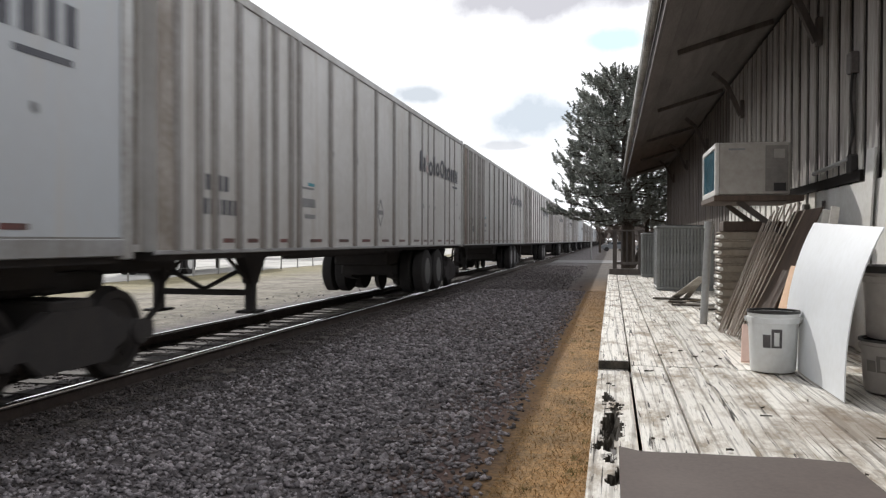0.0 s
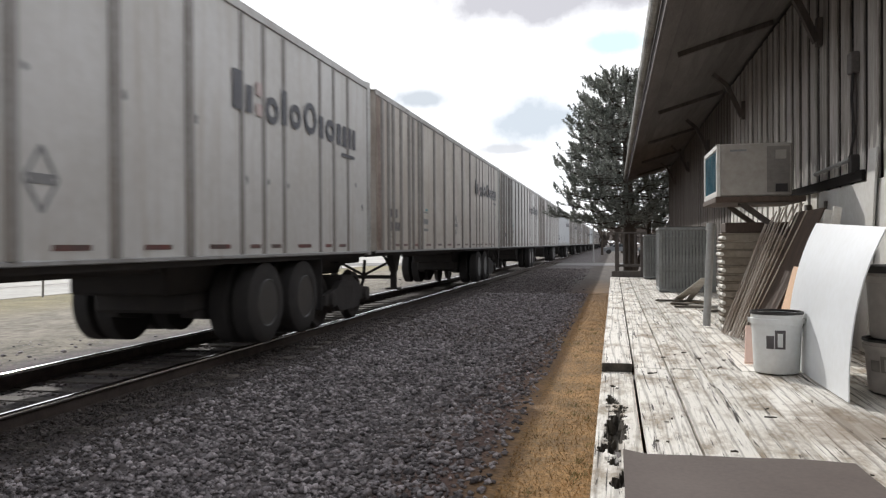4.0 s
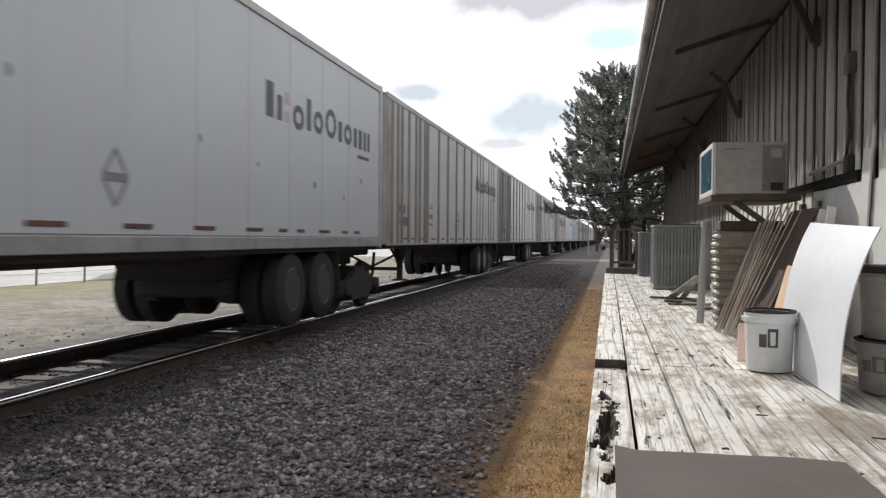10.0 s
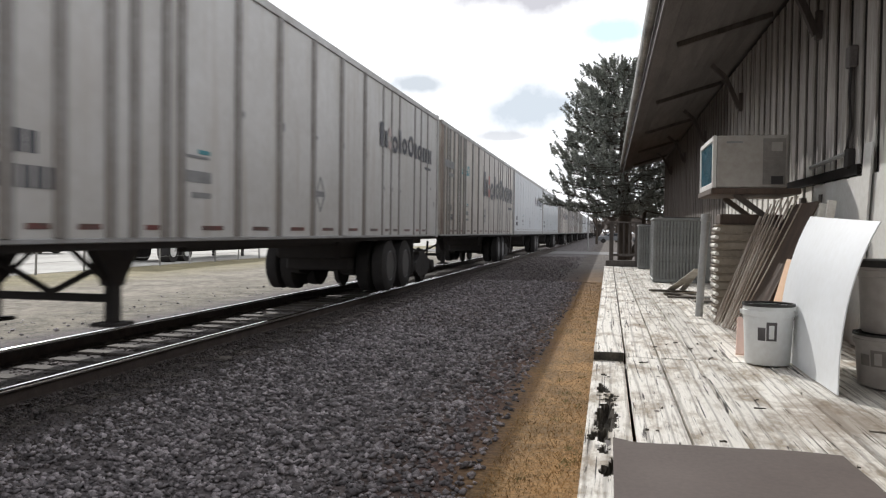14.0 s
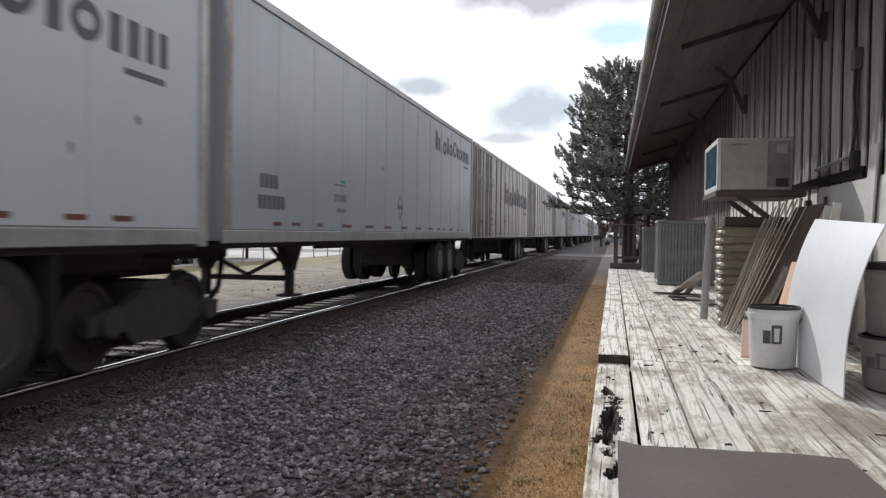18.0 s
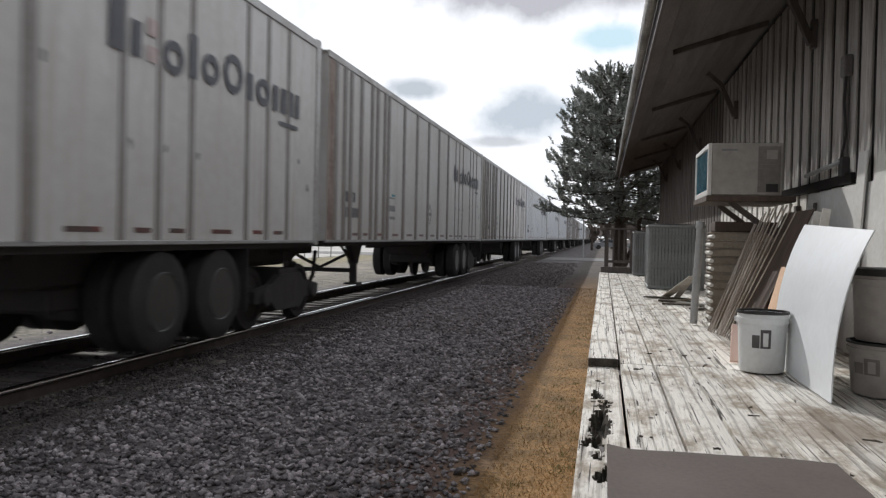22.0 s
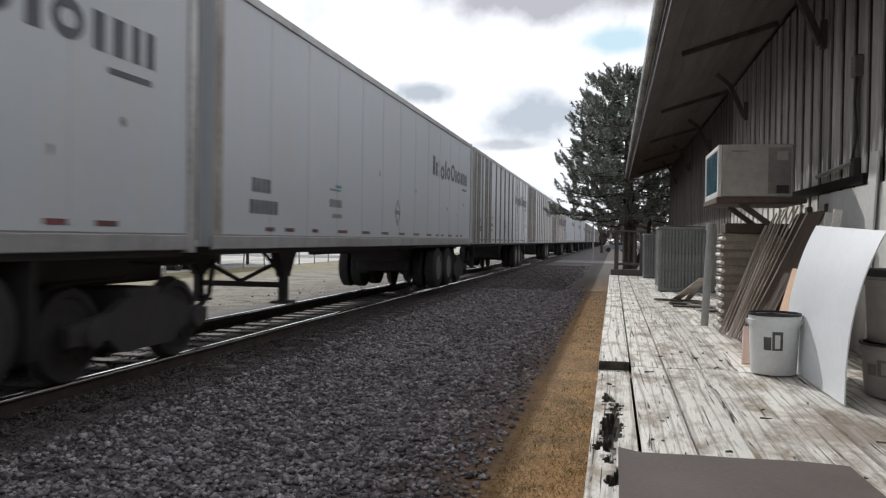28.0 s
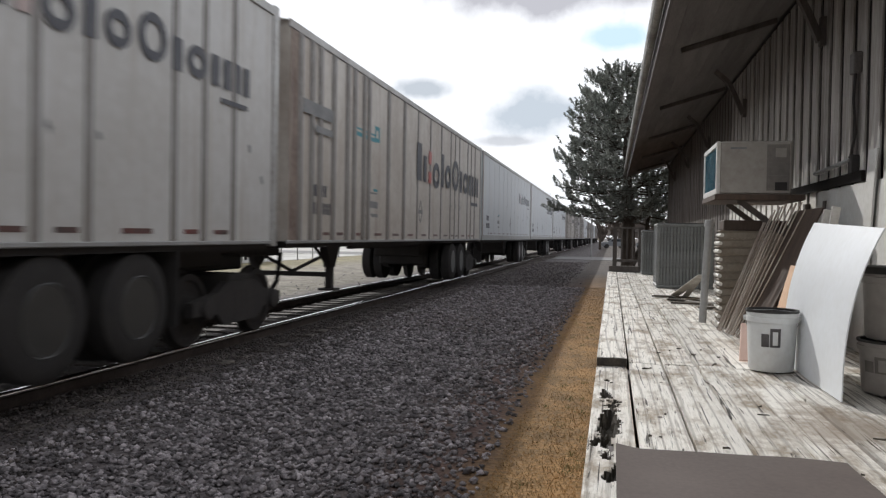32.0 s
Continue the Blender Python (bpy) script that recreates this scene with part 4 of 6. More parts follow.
def build_trailer(label, skin, posts, nose, mark, extras=()):
    """A road-rail van: front at y 0, rear at LEN, rail level at z 0."""
    tr = thing("road_rail_trailer", (XC, 0, Z_RAIL), label, "freight trailer", "trailers of the train")
    bm = B()
    box(bm, -HW, HW, 0.02, LEN - 0.06, ZB + 0.03, ZT - 0.02)
    bmesh.ops.bevel(bm, geom=[e for e in bm.edges if abs(e.verts[0].co.z - e.verts[1].co.z) > 1 and e.verts[0].co.y < 1], offset=0.16, segments=4, affect="EDGES")
    part("body", bm, M[skin], tr)
    bm = B()
    outline(bm, [(-HW - 0.01, ZT - 0.03), (HW + 0.01, ZT - 0.03), (HW - 0.25, ZT + 0.02), (0, ZT + 0.035), (-HW + 0.25, ZT + 0.02)], 0.1, LEN - 0.02, "xz")
    part("roof_sheet", bm, M["rail_strip"], tr, "dull aluminium roof sheet")
    for s in (-1, 1):
        x0, x1 = (HW - 0.01, HW + 0.022) if s > 0 else (-HW - 0.022, -HW + 0.01)
        bm = B(); box(bm, x0, x1, 0.12, LEN - 0.03, ZT - 0.115, ZT - 0.006, 0.008); part("top_rail", bm, M["rail_strip"], tr)
        bm = B(); box(bm, x0, x1, 0.12, LEN - 0.03, ZB, ZB + (0.15 if posts == "none" else 0.045), 0.008); part("bottom_rail", bm, M["sill"], tr)
        if posts == "none":
            bm = B(); box(bm, *sorted((s * HW, s * (HW + 0.012))), 0.14, LEN - 0.17, ZB + 0.152, ZB + 0.166); part("rub_strip", bm, M["post"], tr, "dark rub strip")
            bm = B(); box(bm, 0, 0.003, -0.014, 0.014, 0.12, ZT - ZB - 0.165); lap = mesh_of("seam", bm, M[skin])
            for k in range(1, 12):
                p = part("seam", lap, None, tr); p.location = (s * (HW + 0.001), 0.4 + 1.22 * k, ZB + 0.05); p.rotation_euler.z = 0 if s > 0 else math.pi
        for y in BAYS if posts != "none" else ():
            p = part("post" if posts == "deep" else "seam", (post_mesh if y < 10.7 and not (mark is LARGE and y > 6.5) else flat_mesh) if posts == "deep" else seam_mesh, None, tr)
            p.location = (s * (HW + 0.001), y, ZB + 0.045)
            p.rotation_euler.z = 0 if s > 0 else math.pi
        bm = B()
        outline(bm, [(s * HW, 0.19), (s * (HW + 0.008), 0.19), (s * (HW + 0.008), 0.52 if posts != "none" else 0.36), (s * HW, 0.52 if posts != "none" else 0.36)], ZB + (0.15 if posts == "none" else 0.045), ZT - 0.115, "xy")
        part("nose_side", bm, M[nose], tr, "stained front corner panel")
        bm = B(); box(bm, *sorted((s * (HW - 0.05), s * (HW + 0.024))), LEN - 0.16, LEN, ZB - 0.03, ZT + 0.02, 0.01); part("rear_post", bm, M["rail_strip"], tr)
        bm = B(); box(bm, *sorted((s * 0.02, s * (HW - 0.06))), LEN - 0.06, LEN - 0.015, ZB + 0.06, ZT - 0.06, 0.01)
        d = part("rear_door", bm, M[skin], tr)
        for q in (0.35, 0.8):
            bm = B(); rod(bm, (s * q, LEN + 0.005, ZB + 0.05), (s * q, LEN + 0.005, ZT - 0.08), 0.016, seg=8); part("lock_rod", bm, M["rail_strip"], d)
        # reflective strips low on the side, one in each bay
        bays = [0.2] + BAYS
        low = 0.215 if posts == "none" else 0.115
        for a, b in list(zip(bays, bays[1:]))[::1]:
            if b - a < 0.5:
                continue
            ln = min(0.46, (b - a) * 0.45)
            c = a + (b - a) * 0.36
            bm = B(); box(bm, *sorted((s * HW, s * (HW + 0.004))), c, c + ln, ZB + low, ZB + low + 0.048)
            part("reflector", bm, M["tape"], tr)
    bm = B(); box(bm, -1.2, 1.2, -0.004, 0.02, ZB + 0.1, ZT - 0.1, 0.006)
    part("front_panel", bm, M[nose], tr, "stained front panel")
    if mark:
        wordmark(tr, HW + (0.0155 if posts == "deep" else 0.007 if posts == "thin" else 0.001), *mark, "faded_ink" if "faded" in extras else "ink")
    # reporting marks, panels and placards as plain bars and shapes
    x = HW + 0.001
    for row, (z, k) in enumerate(((1.85, 4), (1.59, 6))):
        for i in range(k):
            y0 = 1.10 + i * 0.135 - (0.05 if row else 0)
            bm = B(); box(bm, x, x + 0.004, y0, y0 + 0.09, z, z + 0.17); part("stencil_block", bm, M["ink"], tr)
    bm = B(); box(bm, x, x + 0.004, 3.72, 4.25, 1.78, 1.90); part("stencil_bar", bm, M["greymark"], tr)
    bm = B(); box(bm, x, x + 0.004, 3.85, 4.25, 1.62, 1.68); part("stencil_line", bm, M["greymark"], tr)
    bm = B(); box(bm, x, x + 0.004, 3.72, 4.2, 2.03, 2.06); part("stencil_line", bm, M["greymark"], tr)
    bm = B(); box(bm, x, x + 0.004, 3.98, 4.22, 2.08, 2.125); part("teal_mark", bm, M["teal"], tr, "small teal mark")
    bm = B()
    y, z, r, w = 7.55, 1.83, 0.25, 0.035
    for (a, b) in (((0, 1), (0.72, 0)), ((0.72, 0), (0, -1)), ((0, -1), (-0.72, 0)), ((-0.72, 0), (0, 1))):
        beam(bm, (x + 0.002, y + a[0] * r, z + a[1] * r), (x + 0.002, y + b[0] * r, z + b[1] * r), 0.004, w, (0, -(b[1] - a[1]), b[0] - a[0]))
    box(bm, x, x + 0.004, y - 0.13, y + 0.13, z - 0.04, z + 0.04)
    part("placard", bm, M["greymark"], tr, "grey diamond placard holder")
    spots = [(p + 0.16, 2.64) for p in BAYS[8:13]] + [(p + 0.13, 2.1) for p in BAYS[13:16]] + [(14.95, 2.3), (15.3, 1.95)]
    for (y, z) in spots if posts == "deep" else ((6.3, 2.5), (9.0, 2.35), (12.3, 2.1), (13.6, 1.95), (14.5, 2.3), (10.4, 2.2)):
        w, pts = rng.uniform(0, 6), []
        for k in range(7):
            r = rng.uniform(0.02, 0.075)
            pts.append((y + 0.7 * r * math.cos(w + k * 0.898), z + r * math.sin(w + k * 0.898)))
        bm = B(); outline(bm, pts, x, x + 0.004); part("scuff", bm, M["greymark"], tr, "small dark scuff")
    if "yellow" in extras:
        bm = B(); box(bm, x, x + 0.004, 0.60, 0.98, 1.33, 1.66); part("yellow_placard", bm, M["yellow"], tr, "yellow square placard")
    if "banner" in extras:
        bm = B(); box(bm, x + 0.033, x + 0.037, 0.58, 1.75, 2.98, 3.17); box(bm, x + 0.033, x + 0.037, 1.05, 1.75, 2.76, 2.86); part("banner_bars", bm, M["greymark"], tr, "dark painted bars near the front")
        bm = B(); box(bm, x, x + 0.004, 2.85, 4.1, 2.96, 3.03); box(bm, x, x + 0.004, 2.85, 4.0, 3.07, 3.10); ring(bm, x, 4.02, 4.32, 2.98, 3.26, 0.07); part("teal_emblem", bm, M["teal"], tr, "teal painted emblem")
    # underframe
    bm = B(); box(bm, -HW + 0.05, HW - 0.05, 0.25, LEN - 0.1, ZB - 0.06, ZB + 0.02); part("floor_frame", bm, M["black"], tr)
    for s in (-1, 1):
        bm = B(); box(bm, s * 0.5 - 0.06, s * 0.5 + 0.06, 5.0, LEN - 0.4, ZB - 0.15, ZB - 0.06); part("main_beam", bm, M["black"], tr)
        # landing gear
        bm = B()
        outline(bm, [(3.02, ZB - 0.03), (3.78, ZB - 0.03), (3.53, ZB - 0.36), (3.50, ZB - 0.44), (3.30, ZB - 0.44), (3.27, ZB - 0.36)], s * 0.62, s * 0.76)
        lg = part("landing_leg", bm, M["black"], tr, "black steel landing leg")
        bm = B(); box(bm, *sorted((s * 0.63, s * 0.75)), 3.34, 3.47, 0.36, ZB - 0.4, 0.01); part("inner_leg", bm, M["black"], lg)
        bm = B(); box(bm, *sorted((s * 0.55, s * 0.83)), 3.22, 3.58, 0.33, 0.365, 0.01); part("foot", bm, M["black"], lg)
        bm = B(); beam(bm, (s * 0.69, 3.47, 0.70), (s * 0.60, 3.98, ZB - 0.05), 0.04, 0.04); part("rear_stay", bm, M["black"], lg)
        bm = B(); beam(bm, (s * 0.69, 3.34, 0.74), (s * 0.60, 2.86, ZB - 0.05), 0.04, 0.04); part("front_stay", bm, M["black"], lg)
        bm = B(); beam(bm, (s * 0.66, 3.40, ZB - 0.20), (0, 3.40, 0.64), 0.06, 0.05); part("diagonal", bm, M["black"], tr)
        # wheels of the road tandem, hung clear of the rails
        for y in (LEN - 4.08, LEN - 2.86):
            tyre_wheel(tr, s * 1.10, y, 0.60)
            tyre_wheel(tr, s * 0.78, y, 0.60)
        bm = B(); box(bm, *sorted((s * 0.62, s * 1.24)), LEN - 2.24, LEN - 2.21, 0.35, ZB - 0.06); part("mud_flap", bm, M["rubber"], tr, "black rubber mud flap")
    bm = B(); beam(bm, (-0.66, 3.40, 0.60), (0.66, 3.40, 0.60), 0.05, 0.08); part("cross_bar", bm, M["black"], tr)
    for y in (LEN - 4.08, LEN - 2.86):
        bm = B(); rod(bm, (-1.1, y, 0.60), (1.1, y, 0.60), 0.07, seg=10); part("axle", bm, M["black"], tr)
    bm = B(); box(bm, -0.62, 0.62, LEN - 5.4, LEN - 2.0, 0.76, ZB - 0.06, 0.03); part("suspension", bm, M["black"], tr)
    bm = B(); box(bm, -0.62, 0.62, LEN - 4.95, LEN - 2.05, 0.52, 0.78, 0.04); part("slider_box", bm, M["black"], tr)
    bm = B(); box(bm, -0.55, 0.55, LEN - 1.95, LEN - 1.08, 0.42, 0.88, 0.04); part("coupling_frame", bm, M["black"], tr)
    for s in (-1, 1):
        bm = B(); outline(bm, [(LEN - 4.9, 0.80), (LEN - 4.75, 0.46), (LEN - 4.3, 0.40), (LEN - 3.75, 0.52), (LEN - 3.2, 0.52), (LEN - 2.7, 0.40), (LEN - 2.2, 0.50), (LEN - 2.1, 0.80)], s * 0.42, s * 0.60); part("spring_hanger", bm, M["black"], tr)
    bm = B(); box(bm, -0.58, 0.58, LEN - 2.0, LEN - 0.05, 0.86, ZB - 0.06, 0.03); part("rear_sill", bm, M["black"], tr)
    bm = B(); box(bm, -0.30, 0.30, 0.05, 2.2, ZB - 0.22, ZB - 0.05, 0.03); part("coupler_plate", bm, M["black"], tr)
    return tr


masters = {
    "ribbed": build_trailer("white ribbed road-rail freight trailer with grimy grey side posts", "white", "deep", "nose_grey", SMALL),
    "bright": build_trailer("bright bluish-white ribbed road-rail freight trailer with grey posts", "bright", "deep", "nose_grey", SMALL),
    "grimy": build_trailer("grimy grey-white ribbed road-rail freight trailer with rust streaks", "grimy", "deep", "nose", SMALL),
    "rusty": build_trailer("white ribbed road-rail freight trailer with a rust-brown front corner", "white", "deep", "nose", SMALL),
    "dirty": build_trailer("dirty cream ribbed road-rail freight trailer with rust streaks", "cream", "deep", "nose", SMALL),
    "bold": build_trailer("dirty cream ribbed road-rail freight trailer with a large dark mark", "cream", "deep", "nose", LARGE, ("banner",)),
    "yellow": build_trailer("white ribbed road-rail freight trailer with a yellow placard and brown front", "white", "deep", "nose", SMALL, ("yellow",)),
    "seamed": build_trailer("clean white road-rail freight trailer with thin panel seams", "cool", "thin", "cool", SMALL),
    "smooth": build_trailer("smooth bluish-white plate-sided road-rail freight trailer", "cool", "none", "nose_grey", HIGH),
    "faded": build_trailer("white ribbed road-rail freight trailer with a faded mark", "white", "deep", "nose_grey", SMALL, ("faded",)),
}
masters["slate"] = build_trailer("smooth slate-grey plate-sided road-rail freight trailer", "slate", "none", "nose_grey", (LEN - 5.0, 4.35, 0.44, 3.33))
ORDER = {-1: "ribbed", 0: "smooth", 1: "ribbed", 2: "grimy", 3: "ribbed", 4: "dirty", 5: "ribbed", 6: "faded", 7: "smooth", 8: "ribbed", 9: "ribbed", 10: "ribbed", 11: "bold", 12: "smooth", 13: "slate",
         14: "bold", 15: "ribbed", 16: "rusty", 17: "ribbed", 18: "seamed", 19: "smooth", 20: "smooth", 21: "bright", 22: "yellow", 23: "bold", 24: "smooth", 25: "smooth"}
LAST = 36
train, used = [], set()
bogie_one = build_bogie()
for i in range(-1, LAST + 1):
    kind = ORDER.get(i, ("ribbed", "ribbed", "smooth", "dirty")[i % 4])
    rear = 6.34 + PITCH * i
    if kind in used:
        ob = copy_thing(masters[kind], pose(XC, rear - LEN, Z_RAIL))
    else:
        ob = masters[kind]; used.add(kind)
    train.append((ob, rear - LEN))
TIMES = [2.0 * k for k in range(17)]


def spin_rows(y):
    """The turning of a wheelset that rolls as far as the train runs."""
    return [(k / FPS, pose(0, y, 0.42, 0, 0, 0) @ Matrix.Rotation(run(k / FPS) / 0.42, 4, "X")) for k in range(0, 32 * FPS + 1)]


def motions():
    for ws, y in zip([c for c in bogie_one.children if c.name.startswith("wheelset")], (-0.87, 0.87)):
        walk(ws, spin_rows(y))
    bogies = [bogie_one] + [copy_thing(bogie_one, pose(XC, 0, Z_RAIL)) for _ in range(LAST + 1)]
    for k, bg in enumerate(bogies):
        at = 6.22 + PITCH * (k - 1) - 0.28
        walk(bg, [(t, pose(XC, at - run(t), Z_RAIL)) for t in TIMES])
    for ob, at in train:
        walk(ob, [(t, pose(XC, at - run(t), Z_RAIL)) for t in TIMES])

# ---- things on the platform ----


def bucket(x, y, z, label, turn=0.0, lid=False, mat="plastic", wide=1.0, tall=1.0):
    b = thing("bucket", pose(x, y, z, 0, 0, turn), label, "bucket", "plastic buckets")
    bm = B()
    lathe(bm, [(0.0, 0.0001), (0.0, 0.128), (0.012, 0.134), (0.30, 0.147), (0.302, 0.154), (0.335, 0.156), (0.337, 0.150), (0.365, 0.152), (0.37, 0.148), (0.36, 0.143), (0.02, 0.126), (0.02, 0.0001)], "z", seg=32)
    part("pail", bm, M[mat], b, "", True)
    bm = B()
    if lid:
        lathe(bm, [(0.352, 0.153), (0.352, 0.162), (0.388, 0.162), (0.392, 0.15), (0.385, 0.0001)], "z", seg=32)
        part("lid", bm, M["bucket_rim"], b, "dark brown lid", True)
    else:
        lathe(bm, [(0.362, 0.145), (0.362, 0.157), (0.378, 0.157), (0.378, 0.145), (0.362, 0.145)], "z", seg=32)
        part("rim", bm, M["bucket_rim"], b, "dark stained rim", True)
        bm = B()
        pts = [Vector((-0.158 * math.cos(a), 0.165 * math.sin(a) * 0.95, 0.32 - 0.15 * math.sin(a))) for a in [math.pi * i / 12 for i in range(13)]]
        for p, q in zip(pts, pts[1:]):
            rod(bm, p, q, 0.0028, seg=6)
        part("bail", bm, M["galv"], b, "thin wire bail handle")
        for s in (-1, 1):
            bm = B(); rod(bm, (s * 0.15, 0, 0.32), (s * 0.168, 0, 0.32), 0.016, seg=10); part("ear", bm, M["plastic"], b)
    # the printed label: dark blocks on the curve of the pail
    for a0, a1, z0, z1 in ((-114, -96, 0.155, 0.235), (-94, -70, 0.155, 0.27)) if not lid else ():
        bm = B()
        for k in range(4):
            u, w = radians(a0 + (a1 - a0) * k / 4), radians(a0 + (a1 - a0) * (k + 1) / 4)
            for hollow in ((z0, z0 + 0.012), (z1 - 0.02, z1)) if (z1 - z0 > 0.05 and 0 < k < 3 and a0 != -114) else ((z0, z1),):
                vs = []
                for (ang, zz) in ((u, hollow[0]), (w, hollow[0]), (w, hollow[1]), (u, hollow[1])):
                    r = 0.1355 + (zz - 0.012) * 0.0452 + 0.001
                    vs.append(bm.verts.new((r * math.cos(ang), r * math.sin(ang), zz)))
                bm.faces.new(vs)
        part("label_block", bm, M["label_ink" if mat == "plastic" else "beige_dark"], b, "printed block")
    if wide != 1.0:
        for c in b.children:
            c.data.transform(Matrix.Diagonal((wide, wide, tall, 1)))
    return b


bucket(0.99, 5.27, DECK + 0.004, "open white plastic bucket with a dark rim and dark printed label", -10)
bucket(1.525, 4.66, DECK + 0.004, "wide dull grey plastic tub with a printed label, carrying another", -50, mat="plastic_grey", wide=1.34, tall=0.755)
bucket(1.535, 4.67, DECK + 0.292, "wide dull grey plastic tub with a dark lid stacked on another", -60, True, "plastic_grey", 1.32)


def bowed_sheet():
    """A thin white sheet that leans, bowed, against the boards behind it."""
    bm = B()
    nu, nv, th = 6, 14, 0.007
    def at(u, v, d):
        x = 1.137 + 0.198 * v ** 2.5 + d * th
        y = 4.30 + 1.42 * u + 0.07 * v - 0.02 * math.sin(math.pi * v)
        return (x + 0.03 * (u - 0.5) ** 2, y, DECK + 0.004 + 0.935 * v - 0.055 * v * (1 - u))
    g = [[[bm.verts.new(at(i / nu, j / nv, d)) for i in range(nu + 1)] for j in range(nv + 1)] for d in (0, 1)]
    for d in (0, 1):
        for j in range(nv):
            for i in range(nu):
                q = (g[d][j][i], g[d][j][i + 1], g[d][j + 1][i + 1], g[d][j + 1][i])
                bm.faces.new(q if d else q[::-1])
    for j in range(nv):
        bm.faces.new((g[0][j][0], g[0][j + 1][0], g[1][j + 1][0], g[1][j][0])); bm.faces.new((g[0][j][nu], g[1][j][nu], g[1][j + 1][nu], g[0][j + 1][nu]))
    for i in range(nu):
        bm.faces.new((g[0][0][i], g[1][0][i], g[1][0][i + 1], g[0][0][i + 1])); bm.faces.new((g[0][nv][i], g[0][nv][i + 1], g[1][nv][i + 1], g[1][nv][i]))
    bmesh.ops.recalc_face_normals(bm, faces=bm.faces)
    return solid("plastic_sheet", bm, M["panel"], "thin bowed white plastic sheet leaning behind a bucket", "plastic sheet", smooth=True)


bowed_sheet()


def leaning(name, a, b, wide, thick, mat, label, category, group="", along=(0, 1, 0)):
    """A board from its foot a to its top b; wide runs along the platform."""
    bm = B()
    a, b, s = Vector(a), Vector(b), Vector(along).normalized()
    d = (b - a).normalized()
    nrm = d.cross(s).normalized()
    corners = []
    for base in (a, b):
        for i, j in ((0, 0), (1, 0), (1, 1), (0, 1)):
            corners.append(bm.verts.new(base + s * (wide * i) + nrm * (thick * (j - 0.5))))
    c = corners
    for q in ((3, 2, 1, 0), (4, 5, 6, 7), (0, 1, 5, 4), (1, 2, 6, 5), (2, 3, 7, 6), (3, 0, 4, 7)):
        bm.faces.new([c[i] for i in q])
    bmesh.ops.recalc_face_normals(bm, faces=bm.faces)
    bmesh.ops.bevel(bm, geom=bm.edges[:], offset=min(0.003, thick * 0.2), segments=1, affect="EDGES")
    return solid(name, bm, mat, label, category, group)


leaning("wall_sheet", (1.80, 5.2, DECK + 0.008), (1.865, 5.2, 1.885), 2.72, 0.012, M["beige_trim"], "large off-white board leaning flat against the wall", "board", "boards against the wall")
leaning("tall_board", (1.775, 6.19, DECK + 0.008), (1.845, 6.19, 2.11), 0.19, 0.016, M["beige_trim"], "narrow tall off-white board leaning on the wall", "board", "boards against the wall")
leaning("short_board", (1.775, 5.2, DECK + 0.008), (1.84, 5.2, 1.93), 0.80, 0.016, M["beige_trim"], "off-white board leaning on a larger one", "board", "boards against the wall")
leaning("plywood_offcut", (1.22, 6.0, DECK + 0.008), (1.385, 6.0, 1.24), 0.66, 0.014, M["offcut"], "orange plywood offcut leaning in the sun", "plywood")
leaning("foam_block", (0.845, 5.56, DECK + 0.008), (0.875, 5.72, 0.86), 0.17, 0.025, M["pink"], "pinkish foam board scrap beside a bucket", "foam board", along=(1, 0, 0))
# panel made wider than needed: its far part stands in for shade on the wall
leaning("brown_panel", (1.15, 6.70, DECK + 0.008), (1.62, 6.70, 1.70), 0.98, 0.014, M["brown_board"], "brown stained panel behind a fan of rods, widened to stand in for shade", "panel")
for k in (0, 1):
    leaning("lumber_piece", (1.44 + 0.06 * k, 6.52 - 0.10 * k, DECK + 0.012), (1.645 + 0.035 * k, 6.66 - 0.10 * k, 1.68 + 0.02 * k), 0.04, 0.06, M["tray_edge"], "pale length of sawn lumber leaning on the wall", "lumber", "lumber lengths")

bm = B(); box(bm, 1.45, 1.78, 6.86, 7.5, DECK + 0.008, 1.06, 0.012)
crate = solid("crate", bm, M["dark_wood"], "dark brown wooden crate in the shade behind rods", "crate")
for k in range(3):
    bm = B(); box(bm, 1.442, 1.45, 6.87, 7.49, DECK + 0.03 + 0.155 * k, DECK + 0.16 + 0.155 * k, 0.003); part("slat", bm, M["dark_wood"], crate)
    bm = B(); box(bm, 1.46, 1.77, 6.852, 6.86, DECK + 0.03 + 0.155 * k, DECK + 0.16 + 0.155 * k, 0.003); part("slat", bm, M["dark_wood"], crate)

rng = random.Random(23)
for k in range(15):
    short = k >= 11
    f = (k / 10) if not short else 0.25 + 0.17 * (k - 11)
    a = Vector((0.925 + 0.115 * f + rng.uniform(-0.01, 0.01), 7.40 - 0.48 * f + rng.uniform(-0.02, 0.02), DECK + 0.008))
    top = Vector((1.31 + 0.19 * f, 7.52 - 0.78 * f, 1.57 + 0.13 * min(1, f * 2.5))) + Vector((rng.uniform(-0.012, 0.012), rng.uniform(-0.03, 0.03), rng.uniform(-0.03, 0.06)))
    if short:
        top = a.lerp(top, rng.uniform(0.55, 0.75)) + Vector((-0.02, 0, 0))
    bm = B()
    mid = a.lerp(top, 0.5) + Vector((0.0, 0.0, -0.012 * rng.random()))
    r = 0.006 if k % 4 else 0.008
    rod(bm, a, mid, r, seg=8, caps=True); rod(bm, mid, top, r, seg=8, caps=True)
    solid("metal_rod", bm, M["rod"], "thin rusty metal rod leaning beside stacked trays", "metal rod", "leaning rods", smooth=True)

